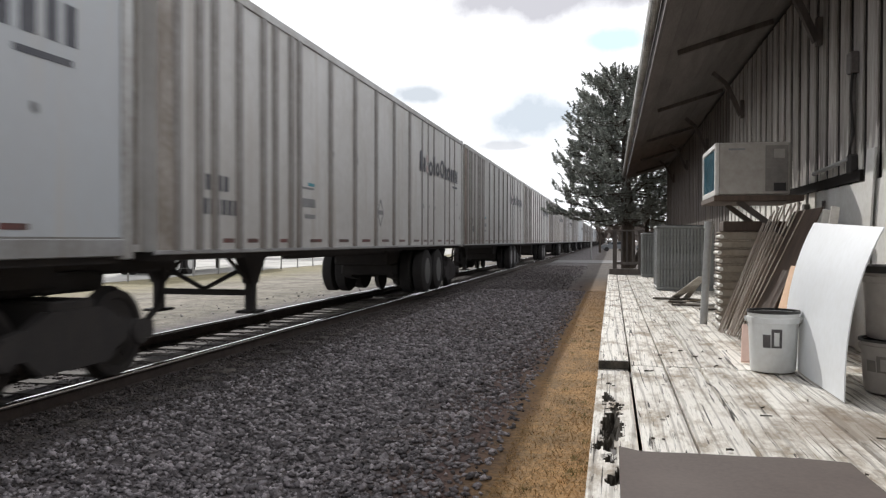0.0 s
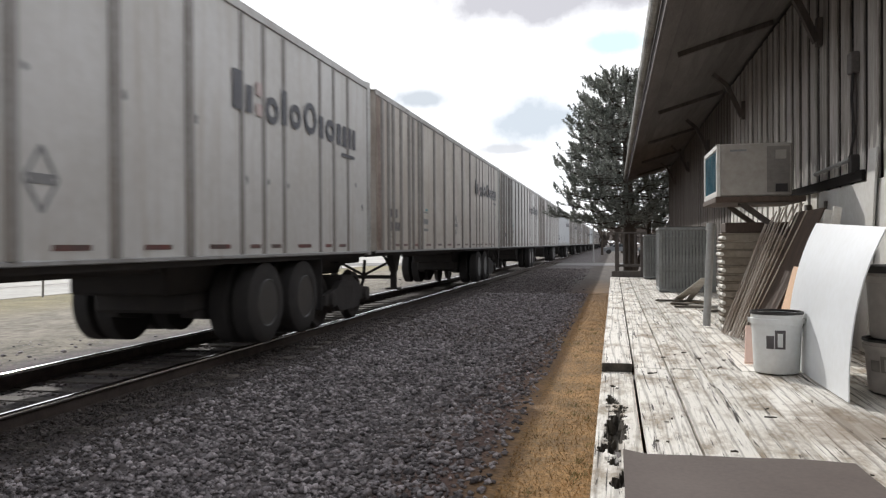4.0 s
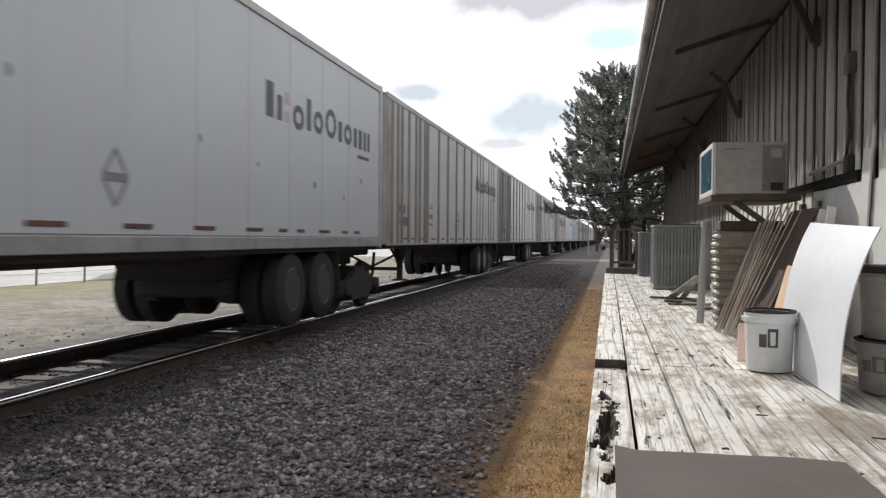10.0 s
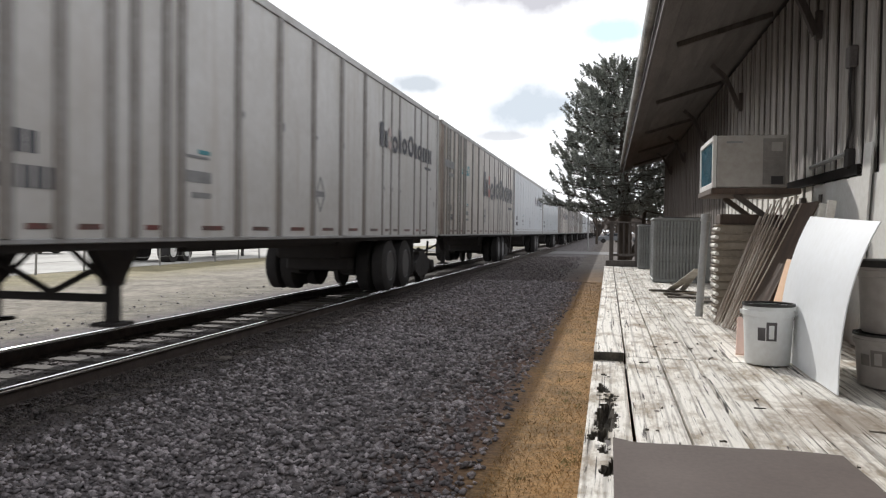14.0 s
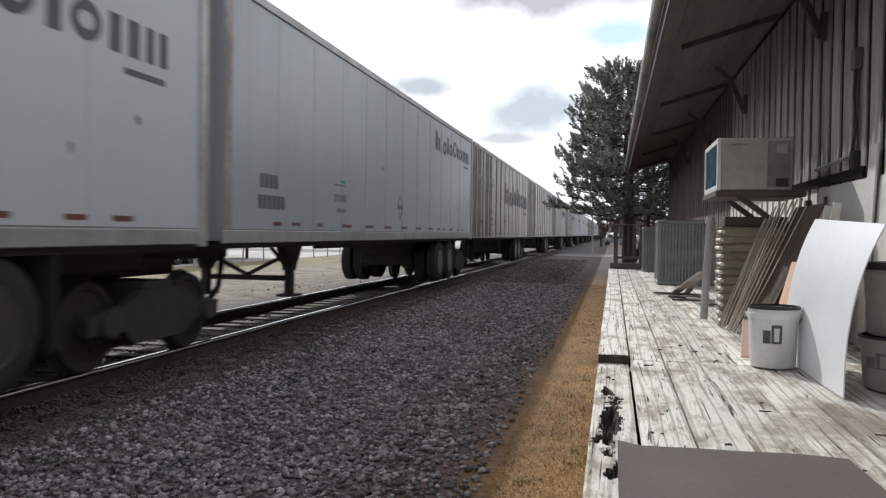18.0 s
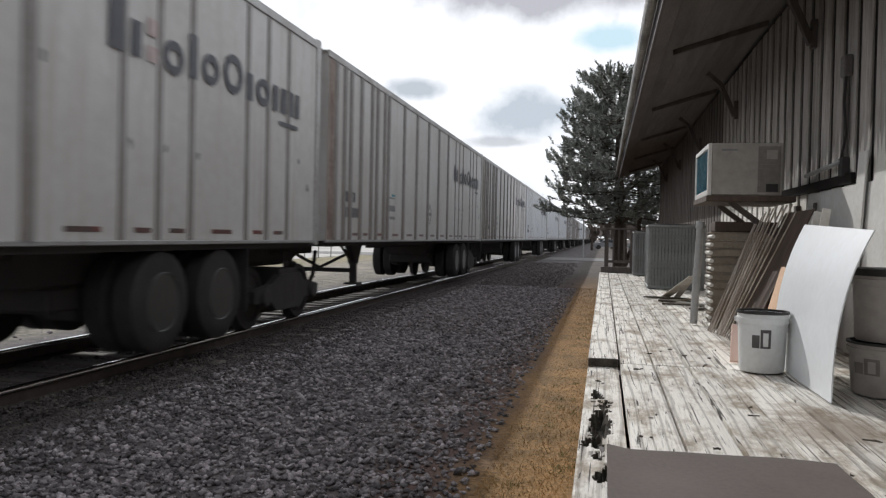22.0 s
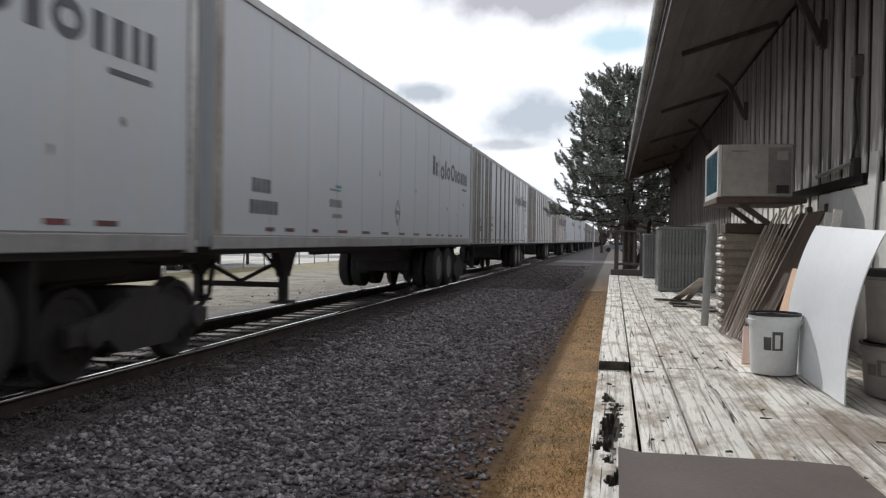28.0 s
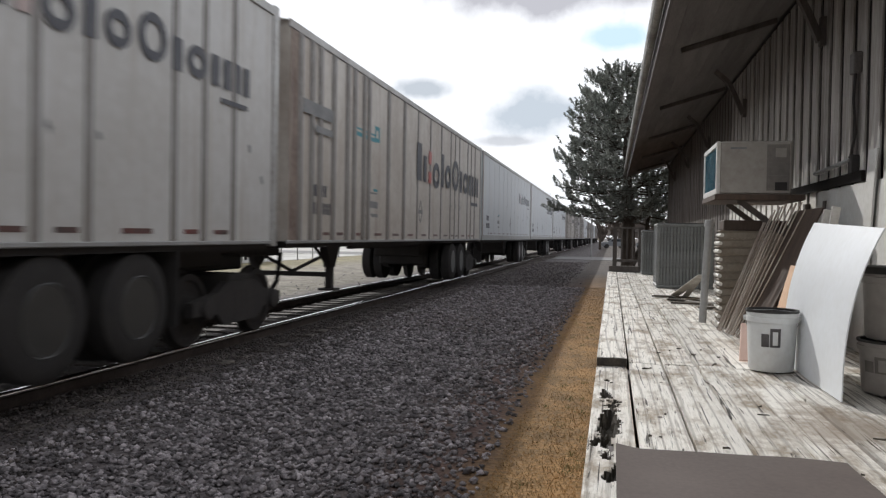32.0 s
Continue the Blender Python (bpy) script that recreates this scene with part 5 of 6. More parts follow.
# stack of trays
for k in range(12):
    z = DECK + 0.004 + 0.0745 * k
    ox, oy = rng.uniform(-0.012, 0.012), rng.uniform(-0.012, 0.012)
    tr_ = thing("tray", (0.955 + ox, 7.63 + oy, z), "grey-brown shallow tray with a pale rolled end, in a stack", "tray", "stacked trays")
    bm = B(); box(bm, 0.02, 0.62, 0.0, 0.30, 0.0, 0.063, 0.006); part("tray_body", bm, M["tray"], tr_)
    bm = B(); box(bm, 0.006, 0.62, -0.006, 0.306, 0.063, 0.0735, 0.004); part("tray_lip", bm, M["tray"], tr_)
    bm = B(); rod(bm, (0.022, -0.004, 0.030), (0.020, 0.305, 0.030), 0.018, seg=10); part("rolled_end", bm, M["tray_edge"], tr_, "pale rolled end", True)
bm = B(); box(bm, 1.0, 1.55, 7.65, 7.92, DECK + 0.0745 * 12 + 0.006, DECK + 0.0745 * 12 + 0.10, 0.008)
solid("flat_box", bm, M["brown_board"], "dark brown flat box on top of stacked trays", "box")
bm = B()
rod(bm, (0.865, 7.95, DECK + 0.012), (0.915, 8.03, 1.57), 0.036, seg=20); rod(bm, (0.912, 8.028, 1.55), (0.92, 8.035, 1.615), 0.044, seg=20)
solid("plastic_pipe", bm, M["pipe"], "grey plastic pipe with a cap, leaning by stacked trays", "pipe", smooth=True)


def wall_unit():
    """A through-wall air conditioner on a timber bracket."""
    ac = thing("air_conditioner", (0, 0, 0), "old beige air conditioner jutting from the wall on a wooden shelf", "air conditioner")
    x0, x1, y0, y1, z0, z1 = 0.905, 1.54, 7.48, 8.50, 1.845, 2.315
    bm = B(); box(bm, x0 + 0.03, x1, y0, y1, z0, z1, 0.012); body = part("cabinet", bm, M["beige"], ac)
    for a in ((y0, y0 + 0.055, z0, z1), (y1 - 0.055, y1, z0, z1), (y0 + 0.055, y1 - 0.055, z0, z0 + 0.05), (y0 + 0.055, y1 - 0.055, z1 - 0.045, z1)):
        bm = B(); box(bm, x0, x0 + 0.032, *a, 0.004); part("face_frame", bm, M["beige_trim"], ac, "pale metal frame")
    bm = B(); box(bm, x0 + 0.018, x0 + 0.029, y0 + 0.055, y1 - 0.055, z0 + 0.05, z1 - 0.045); coil = part("coil", bm, M["coil"], ac, "blue-green finned coil")
    for k in range(30):
        y = y0 + 0.07 + k * (y1 - y0 - 0.14) / 29
        bm = B(); box(bm, x0 + 0.010, x0 + 0.0175, y, y + 0.006, z0 + 0.055, z1 - 0.05); part("fin", bm, M["coil"], coil)
    bm = B(); box(bm, 1.33, 1.52, y0 - 0.004, y0, z0 + 0.03, z1 - 0.03); gr = part("side_panel", bm, M["beige_dark"], ac, "darker louvred side panel")
    for k in range(10):
        bm = B(); box(bm, 1.345, 1.505, y0 - 0.010, y0 - 0.004, z0 + 0.05 + k * 0.038, z0 + 0.07 + k * 0.038); part("louvre", bm, M["beige_dark"], gr)
    bm = B(); box(bm, 1.02, 1.16, y0 - 0.003, y0, 2.245, 2.262); part("badge_bar", bm, M["greymark"], ac, "small faded bar")
    bm = B(); box(bm, 1.40, 1.49, y0 - 0.014, y0 - 0.0105, 2.17, 2.25); part("rating_label", bm, M["beige"], ac, "pale rating label")
    bm = B(); box(bm, 1.40, 1.50, y0 - 0.016, y0 - 0.011, 1.88, 1.95); part("plate", bm, M["black"], ac, "dark plate")
    bm = B(); box(bm, x0 - 0.01, 1.655, y0 - 0.01, y1 + 0.01, z0 - 0.055, z0 - 0.002, 0.006); part("shelf", bm, M["brown_board"], ac, "brown wooden shelf")
    for y in (y0 + 0.14, y1 - 0.14):
        bm = B(); beam(bm, (1.12, y, z0 - 0.05), (WALL - 0.02, y, 1.22), 0.045, 0.05); part("strut", bm, M["bracket"], ac)
        bm = B(); box(bm, WALL - 0.06, WALL - 0.007, y - 0.04, y + 0.04, 1.10, z0 - 0.05); part("cleat", bm, M["bracket"], ac)
    return ac


wall_unit()

# ledger in the same near-black colour as the board gaps
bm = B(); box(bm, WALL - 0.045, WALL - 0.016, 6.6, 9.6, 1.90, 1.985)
solid("wall_ledger", bm, M["groove"], "near-black timber ledger along the board wall", "ledger")
cond = thing("conduit", (0, 0, 0), "old painted conduit running down and along the board wall", "conduit")
bm = B(); rod(bm, (WALL - 0.03, 6.82, 2.05), (WALL - 0.03, 6.82, 2.80), 0.016, seg=8); part("riser", bm, M["dark_wood"], cond)
bm = B(); rod(bm, (WALL - 0.06, 6.83, 2.085), (WALL - 0.06, 7.95, 2.06), 0.02, seg=8); part("run", bm, M["galv"], cond, "pale metal run")
bm = B(); box(bm, WALL - 0.075, WALL - 0.008, 6.76, 6.88, 2.76, 2.93, 0.01); part("junction_box", bm, M["dark_wood"], cond)
bm = B(); box(bm, WALL - 0.07, WALL - 0.008, 6.77, 6.88, 1.97, 2.12, 0.01); part("elbow_box", bm, M["black"], cond)
bm = B()
for a, b in (((WALL - 0.05, 6.80, 2.76), (WALL - 0.07, 6.76, 2.55)), ((WALL - 0.07, 6.76, 2.55), (WALL - 0.04, 6.79, 2.30)), ((WALL - 0.04, 6.79, 2.30), (WALL - 0.06, 6.85, 2.10))):
    rod(bm, a, b, 0.011, seg=6)
part("cable", bm, M["black"], cond, "slack black cable")


def condenser(x, y, w, d, h, label):
    """An outdoor condenser: corner posts, upright louvres, a fan guard on top."""
    c = thing("condenser_unit", (x, y, DECK + 0.004), label, "condenser", "condensers on the platform")
    bm = B(); box(bm, 0.03, w - 0.03, 0.03, d - 0.03, 0.05, h - 0.05); part("coil", bm, M["grille"], c, "dark coil behind the louvres")
    bm = B(); box(bm, 0, w, 0, d, 0, 0.055, 0.01); part("base_pan", bm, M["grey_metal"], c)
    bm = B(); box(bm, -0.008, w + 0.008, -0.008, d + 0.008, h - 0.05, h, 0.014); part("top_cover", bm, M["grey_metal"], c, "grey painted top")
    for (i, j) in ((0, 0), (1, 0), (1, 1), (0, 1)):
        bm = B(); px, py = i * (w - 0.06), j * (d - 0.06); box(bm, px, px + 0.06, py, py + 0.06, 0.055, h - 0.05, 0.008); part("corner_post", bm, M["grey_metal"], c)
    bm = B(); box(bm, 0, 0.036, 0.0, 0.016, 0, h - 0.10, 0.006)
    lv = mesh_of("louvre", bm, M["grey_metal"])
    n = max(6, int((w - 0.12) / 0.052))
    for k in range(n):
        for face in range(4):
            p = part("louvre", lv, None, c)
            o = 0.066 + k * (w - 0.13 - 0.036) / (n - 1)
            p.location = ((o, 0.01, 0.053), (0.01, o + 0.036, 0.053), (w - o, d - 0.01, 0.053), (w - 0.01, o, 0.053))[face]
            p.rotation_euler.z = (0, -math.pi / 2, math.pi, math.pi / 2)[face]
    for r in (0.12, 0.2, 0.28, 0.36):
        if r < w / 2:
            bm = B(); lathe(bm, [(h + 0.004, r - 0.006), (h + 0.014, r), (h + 0.004, r + 0.006), (h + 0.004, r - 0.006)], "z", (w / 2, d / 2, 0), 28); part("guard_ring", bm, M["black"], c)
    return c


condenser(0.72, 13.46, 0.90, 0.90, 1.06, "large grey condenser unit with upright louvres standing on planks")
condenser(0.66, 18.35, 0.66, 0.66, 0.99, "smaller pale grey condenser unit beside the railing")

# ground sheet in front of the eye, scraps and debris
bm = B()
nx, ny = 10, 14
g = [[bm.verts.new((0.03 + 0.80 * i / nx, 1.55 + 1.47 * j / ny - (0.02 * math.sin(i * 0.6) if j == ny else 0), DECK + 0.034 + 0.012 * noise.noise((i * 0.35, j * 0.3, 2)) + (0.012 if i == 0 and j > 8 else 0))) for i in range(nx + 1)] for j in range(ny + 1)]
for a, b in zip(g, g[1:]):
    for i in range(nx):
        bm.faces.new((a[i], a[i + 1], b[i + 1], b[i]))
rim = [r[0] for r in g] + g[-1][1:-1] + [r[-1] for r in g[::-1]] + g[0][1:-1][::-1]
low = [bm.verts.new((v.co.x, v.co.y, DECK + 0.010)) for v in rim]
for i in range(len(rim)):
    bm.faces.new((rim[i], low[i], low[(i + 1) % len(rim)], rim[(i + 1) % len(rim)]))
bm.faces.new(low[::-1])
bmesh.ops.recalc_face_normals(bm, faces=bm.faces)
solid("cardboard_sheet", bm, M["card"], "flat grey-brown cardboard sheet lying on the planks", "cardboard", smooth=True)

rng = random.Random(31)
for (x, y, ln, w, turn, mat, lab) in ((0.86, 11.3, 0.6, 0.12, 70, "rot", "dark scrap of board lying on the planks"), (0.97, 10.7, 0.5, 0.13, 65, "rot", "dark scrap of board lying on the planks"), (1.05, 11.0, 0.5, 0.06, -35, "tray", "brown stick lying on the planks"), (0.92, 10.2, 0.38, 0.05, 80, "rot", "dark rotten wood scrap on the planks"), (1.15, 10.4, 0.5, 0.08, 55, "fascia", "pale wood scrap on the planks"), (1.25, 9.7, 0.5, 0.10, -70, "rot", "dark scrap of board lying on the planks")):
    bm = B(); box(bm, -w / 2, w / 2, -ln / 2, ln / 2, 0, 0.022, 0.004)
    o = solid("wood_scrap", bm, M[mat], lab, "wood scrap", "scraps of wood")
    o.matrix_basis = pose(x, y, DECK + 0.006, 0, 0, turn)
leaning("pale_strip", (0.80, 11.5, DECK + 0.012), (1.03, 10.05, 1.0), 0.13, 0.012, M["fascia"], "pale strip of siding propped up on scraps", "siding strip", "siding strips", along=(0.95, 0.3, 0))
leaning("pale_strip", (0.97, 11.45, DECK + 0.012), (1.05, 10.5, 0.93), 0.09, 0.012, M["fascia"], "pale strip of siding propped up on scraps", "siding strip", "siding strips", along=(0.95, 0.3, 0))

# splinters, leaves and chips on the planks
bm = B()
for k in range(60):
    x, y = rng.uniform(0.15, 1.7), 2.9 + 9 * rng.random() ** 1.4
    l, w, a = 0.006 + 0.034 * rng.random() ** 2.5, rng.uniform(0.0015, 0.006), rng.gauss(0.1, 0.5) if rng.random() < 0.6 else rng.gauss(1.57, 0.4)
    c, s = math.cos(a), math.sin(a)
    bent = rng.uniform(-1.5, 1.5)
    q = [(x + c * l * i - s * w * j, y + s * l * i + c * w * j) for i, j in ((-1, rng.uniform(-0.3, 0.3)), (-0.3, bent - 0.9), (0.4, bent - 0.6), (1, rng.uniform(-0.8, 0.8)), (0.3, bent + 0.5), (-0.4, bent + 0.9))]
    lo = [bm.verts.new((*p, DECK + 0.002)) for p in q]; hi = [bm.verts.new((p[0], p[1], DECK + rng.uniform(0.006, 0.012))) for p in q]
    bm.faces.new(hi)
    for i in range(6):
        bm.faces.new((lo[i], lo[(i + 1) % 6], hi[(i + 1) % 6], hi[i]))
solid("wood_splinters", bm, M["rot"], "dark splinters and dead leaves scattered on the planks", "debris", kind="stuff")

# end of the platform: kerb timber and railing
bm = B(); box(bm, -0.06, 1.86, 19.52, 19.72, GROUND, 0.76, 0.01)
solid("end_timber", bm, M["bracket"], "dark timber kerb at the platform's end", "timber")
rl = thing("railing", (0, 19.62, 0.76), "dark weathered wooden railing at the end of the platform", "railing")
for x in (0.02, 0.62):
    bm = B(); box(bm, x, x + 0.10, -0.05, 0.05, 0, 0.90, 0.008); part("rail_post", bm, M["bracket"], rl)
bm = B(); box(bm, -0.02, 0.76, -0.07, 0.07, 0.90, 0.94, 0.006); part("top_rail", bm, M["bracket"], rl)
bm = B(); box(bm, 0.12, 0.62, -0.03, 0.03, 0.10, 0.16, 0.006); part("bottom_rail", bm, M["bracket"], rl)
for k in range(3):
    bm = B(); box(bm, 0.21 + 0.13 * k, 0.25 + 0.13 * k, -0.02, 0.02, 0.16, 0.90, 0.003); part("baluster", bm, M["bracket"], rl)

# ---- pine beside the depot ----


def pine():
    rng = random.Random(8)
    tree = thing("pine_tree", (0.62, 32.0, GROUND), "tall dark pine with ragged tufted crown beside the depot", "tree")
    bm = B()
    pts = [Vector((0, 0, 0)), Vector((0.03, 0.02, 1.2)), Vector((-0.05, 0, 3.0)), Vector((-0.12, 0.05, 5.0)), Vector((-0.15, 0, 6.5)), Vector((-0.12, 0, 7.9))]
    rad = [0.31, 0.26, 0.22, 0.15, 0.08, 0.02]
    for i in range(5):
        rod(bm, pts[i], pts[i + 1], rad[i], rad[i + 1], seg=10)
    rod(bm, (0.12, 0.05, 0.3), (0.72, 0.3, 1.7), 0.11, 0.09, seg=10); rod(bm, (0.72, 0.3, 1.7), (0.86, 0.4, 4.2), 0.09, 0.04, seg=10)
    part("trunk", bm, M["bark"], tree, "dark furrowed forked trunk", True)

    def stem(z):
        for a, b in zip(pts, pts[1:]):
            if z <= b.z:
                return a.lerp(b, (z - a.z) / (b.z - a.z))
        return pts[-1]

    shoots = []
    for k in range(104):
        z = 2.2 + 5.5 * (k / 103) ** 0.95
        reach = float(np.interp(z, (2.1, 3.0, 3.8, 4.6, 5.4, 6.3, 7.0, 7.4, 7.9), (2.3, 2.95, 3.05, 2.7, 2.25, 1.95, 1.5, 1.1, 0.5))) * rng.uniform(0.72, 1.06)
        limbs = B()
        a = k * 2.399 + rng.uniform(-0.4, 0.4)
        base, away = stem(z), Vector((math.cos(a), math.sin(a), 0))
        rise = -0.10 + 0.075 * (z - 2.0)
        end = base + away * reach + Vector((0, 0, reach * rise + rng.uniform(0.0, 0.2)))
        mid = base.lerp(end, 0.55) + Vector((0, 0, -0.07 * reach))
        thick = 0.05 * (1 - z / 11)
        rod(limbs, base, mid, thick, thick * 0.6, seg=5, caps=False); rod(limbs, mid, end, thick * 0.6, 0.012, seg=5, caps=False)
        for j in range(int(8 + reach * 9)):
            f = 1.0 - 0.78 * rng.random() ** 1.3
            on = base.lerp(mid, f / 0.55) if f < 0.55 else mid.lerp(end, (f - 0.55) / 0.45)
            side = Vector((-away.y, away.x, 0)) * rng.choice((-1, 1))
            foot = on + side * abs(rng.gauss(0, 0.34)) * (0.5 + 0.5 * f) + away * rng.uniform(-0.05, 0.2) + Vector((0, 0, rng.uniform(-0.06, 0.1)))
            rod(limbs, on, foot, 0.012, 0.007, seg=4, caps=False)
            up = rng.uniform(0.55, 1.5) if z > 3 else rng.uniform(0.1, 1.0)
            axis = (away * 0.6 + side * rng.uniform(-0.1, 0.5) + Vector((rng.gauss(0, 0.2), rng.gauss(0, 0.2), up))).normalized()
            shoots.append((foot, axis, rng.uniform(0.26, 0.52)))
        part("limb", limbs, M["bark"], tree)
    verts, faces = [], []
    for p, axis, long in shoots:
        needle = rng.uniform(0.10, 0.16)
        for n in range(64):
            s = rng.random() ** 0.8
            around = Vector((rng.gauss(0, 1), rng.gauss(0, 1), rng.gauss(0, 1)))
            around = (around - axis * around.dot(axis)).normalized()
            d = (around + axis * (0.5 + 1.1 * s)).normalized()
            side = d.cross(Vector((rng.gauss(0, 1), rng.gauss(0, 1), rng.gauss(0, 1)))).normalized() * rng.uniform(0.007, 0.014)
            a = p + axis * long * s
            b = a + d * needle * rng.uniform(0.7, 1.15) * (1.1 - 0.35 * s)
            i = len(verts)
            verts += [a - side, a + side, b + side * 0.4, b - side * 0.4]
            faces.append((i, i + 1, i + 2, i + 3))
    me = bpy.data.meshes.new("crown"); me.from_pydata(verts, [], faces); me.materials.append(M["needle"])
    c = part("crown", me, None, tree, "ragged dark green needle tufts")
    return tree


pine()

# ---- beyond the track ----
rng = random.Random(77)
bm = B()
box(bm, -75, -17.1, -40, 140, GROUND - 0.2, GROUND + 0.012)
solid("pavement", bm, material("pale_concrete", (0.44, 0.43, 0.40), 0.9, 0, (0.26, 0.245, 0.22), 0.25, 3.0, 0.2, 0.5, coords="World"), "pale sunlit concrete yard behind a low fence", "pavement", kind="structure")
fence = thing("fence", (-16.7, 0, GROUND), "low wire fence with thin metal posts along the yard", "fence")
for k in range(26):
    bm = B(); rod(bm, (rng.uniform(-0.03, 0.03), -8 + k * 2.2, 0), (rng.uniform(-0.03, 0.03), -8 + k * 2.2, 0.72), 0.035, seg=8); part("fence_post", bm, M["galv"], fence)
for z in (0.69, 0.36):
    bm = B(); rod(bm, (0, -8, z), (0, 47, z), 0.006 if z < 0.6 else 0.011, seg=6); part("wire", bm, M["galv"], fence)


def parked_trailer(x, y, turn, mat, label):
    t = thing("parked_trailer", pose(x, y, GROUND, 0, 0, turn), label, "semi trailer", "parked trailers")
    bm = B(); box(bm, -1.25, 1.25, 0, 12.0, 1.12, 3.9, 0.03); part("box_body", bm, mat, t)
    bm = B(); box(bm, -0.9, 0.9, 0.3, 11.8, 0.92, 1.12); part("chassis", bm, M["black"], t)
    for yy in (0.9, 2.15):
        for s in (-1, 1):
            bm = B(); lathe(bm, [(s * 0.72, 0.3), (s * 0.72, 0.5), (s * 1.2, 0.5), (s * 1.2, 0.3), (s * 1.1, 0.28), (s * 1.1, 0.0001)], "x", (0, yy, 0.5), 20); w = part("wheel", bm, M["rubber"], t, "black tyres", True)
            bm = B(); lathe(bm, [(s * 1.205, 0.28), (s * 1.13, 0.22), (s * 1.16, 0.0001)], "x", (0, yy, 0.5), 16); part("rim", bm, M["far_white"], w, "white wheel rim", True)
    for s in (-1, 1):
        bm = B(); box(bm, s * 0.8 - 0.06, s * 0.8 + 0.06, 9.3, 9.42, 0.0, 0.95); part("leg", bm, M["black"], t)
    return t


parked_trailer(-19.0, 29.2, 4, M["far_white"], "white parked semi trailer on the pale yard behind the track")
parked_trailer(-33.0, 20.0, 70, M["far_white"], "white parked semi trailer far across the yard")
parked_trailer(-41.0, 42.0, 88, M["far_white"], "white parked semi trailer far across the yard")


def car(x, y, turn, mat, label):
    c = thing("car", pose(x, y, GROUND, 0, 0, turn), label, "car", "parked cars")
    bm = B()
    outline(bm, [(-2.2, 0.35), (2.2, 0.35), (2.25, 0.7), (2.1, 0.9), (1.2, 0.98), (0.6, 1.42), (-1.1, 1.45), (-1.9, 1.0), (-2.25, 0.92)], -0.88, 0.88)
    bmesh.ops.bevel(bm, geom=bm.edges[:], offset=0.05, segments=2, affect="EDGES")
    part("body", bm, mat, c, smooth=True)
    for s in (-1, 1):
        bm = B(); outline(bm, [(0.95, 1.0), (0.52, 1.36), (-1.0, 1.38), (-1.6, 1.02)], s * 0.875, s * 0.886); part("side_window", bm, M["glass_dark"], c, "dark side windows")
        for yy in (-1.35, 1.4):
            bm = B(); lathe(bm, [(s * 0.7, 0.32), (s * 0.9, 0.32), (s * 0.9, 0.2), (s * 0.88, 0.0001)], "x", (0, yy, 0.32), 18); part("wheel", bm, M["rubber"], c, "dark wheel", True)
    bm = B(); outline(bm, [(-0.7, 1.02), (0.7, 1.02), (0.6, 1.36), (-0.6, 1.36)], 0.7, 1.12, "xz"); part("windscreen", bm, M["glass_dark"], c, "dark windscreen")
    return c


for a in ((-27, 26, 80, M["far_white"], "white car parked on the pale yard"), (-30, 36, 95, M["far_grey"], "dark grey car parked on the pale yard"), (-36, 30, 85, M["far_red"], "dark red car parked on the pale yard"), (-46, 22, 90, M["far_grey"], "dark grey car parked on the pale yard"),
          (4.6, 104, 20, M["far_grey"], "dark car standing beyond the road crossing"), (0.6, 118, 95, M["far_grey"], "dark grey car standing beyond the road crossing")):
    car(*a)

bm = B(); box(bm, -60, XC - 1.45, 54, 61.5, GROUND - 0.1, GROUND + 0.02); box(bm, XC + 1.45, 60, 54, 61.5, GROUND - 0.1, GROUND + 0.02)
solid("road", bm, material("grey_road", (0.17, 0.165, 0.16), 0.9, 0, (0.11, 0.105, 0.10), 0.5, 20, 0.2, 0.5, coords="World"), "pale grey road crossing the track far off", "road", kind="structure")
sg = thing("crossing_sign", (-1.6, 64.0, GROUND), "crossing signal mast with two crossed white boards", "crossing signal")
bm = B(); rod(bm, (0, 0, 0), (0, 0, 3.4), 0.06, seg=8); part("mast", bm, M["galv"], sg)
for s in (-1, 1):
    bm = B(); beam(bm, (-0.45 * s, -0.08, 2.75), (0.45 * s, -0.08, 3.25), 0.02, 0.2, (0, 1, 0)); part("crossed_board", bm, M["far_white"], sg, "white painted board")
    bm = B(); lathe(bm, [(0, 0.0001), (0, 0.15), (0.03, 0.15)], "z", (0.35 * s, -0.1, 2.2), 12); part("lamp_disc", bm, M["black"], sg)


def bare_tree(x, y, h, seed, label):
    """A leafless tree: forking limbs down to fine twigs."""
    rng = random.Random(seed)
    t = thing("bare_tree", (x, y, GROUND), label, "tree", "far trees")
    bm, tw = B(), B()
    def grow(p, d, ln, r, depth):
        q = p + d * ln
        rod(bm if depth < 2 else tw, p, q, r, r * 0.65, seg=6 if depth < 2 else 3, caps=False)
        if depth >= 5:
            return
        for _ in range(3 if depth < 3 else 2):
            nd = (d + Vector((rng.gauss(0, 0.5), rng.gauss(0, 0.5), rng.gauss(0.15, 0.3)))).normalized()
            grow(q, nd, ln * rng.uniform(0.6, 0.85), max(r * 0.6, 0.012), depth + 1)
    grow(Vector((0, 0, 0)), Vector((0, 0, 1)), h * 0.26, h * 0.022, 0)
    part("trunk", bm, M["bark"], t, "bare grey trunk and limbs")
    part("twigs", tw, M["twig"], t, "fine leafless twigs")


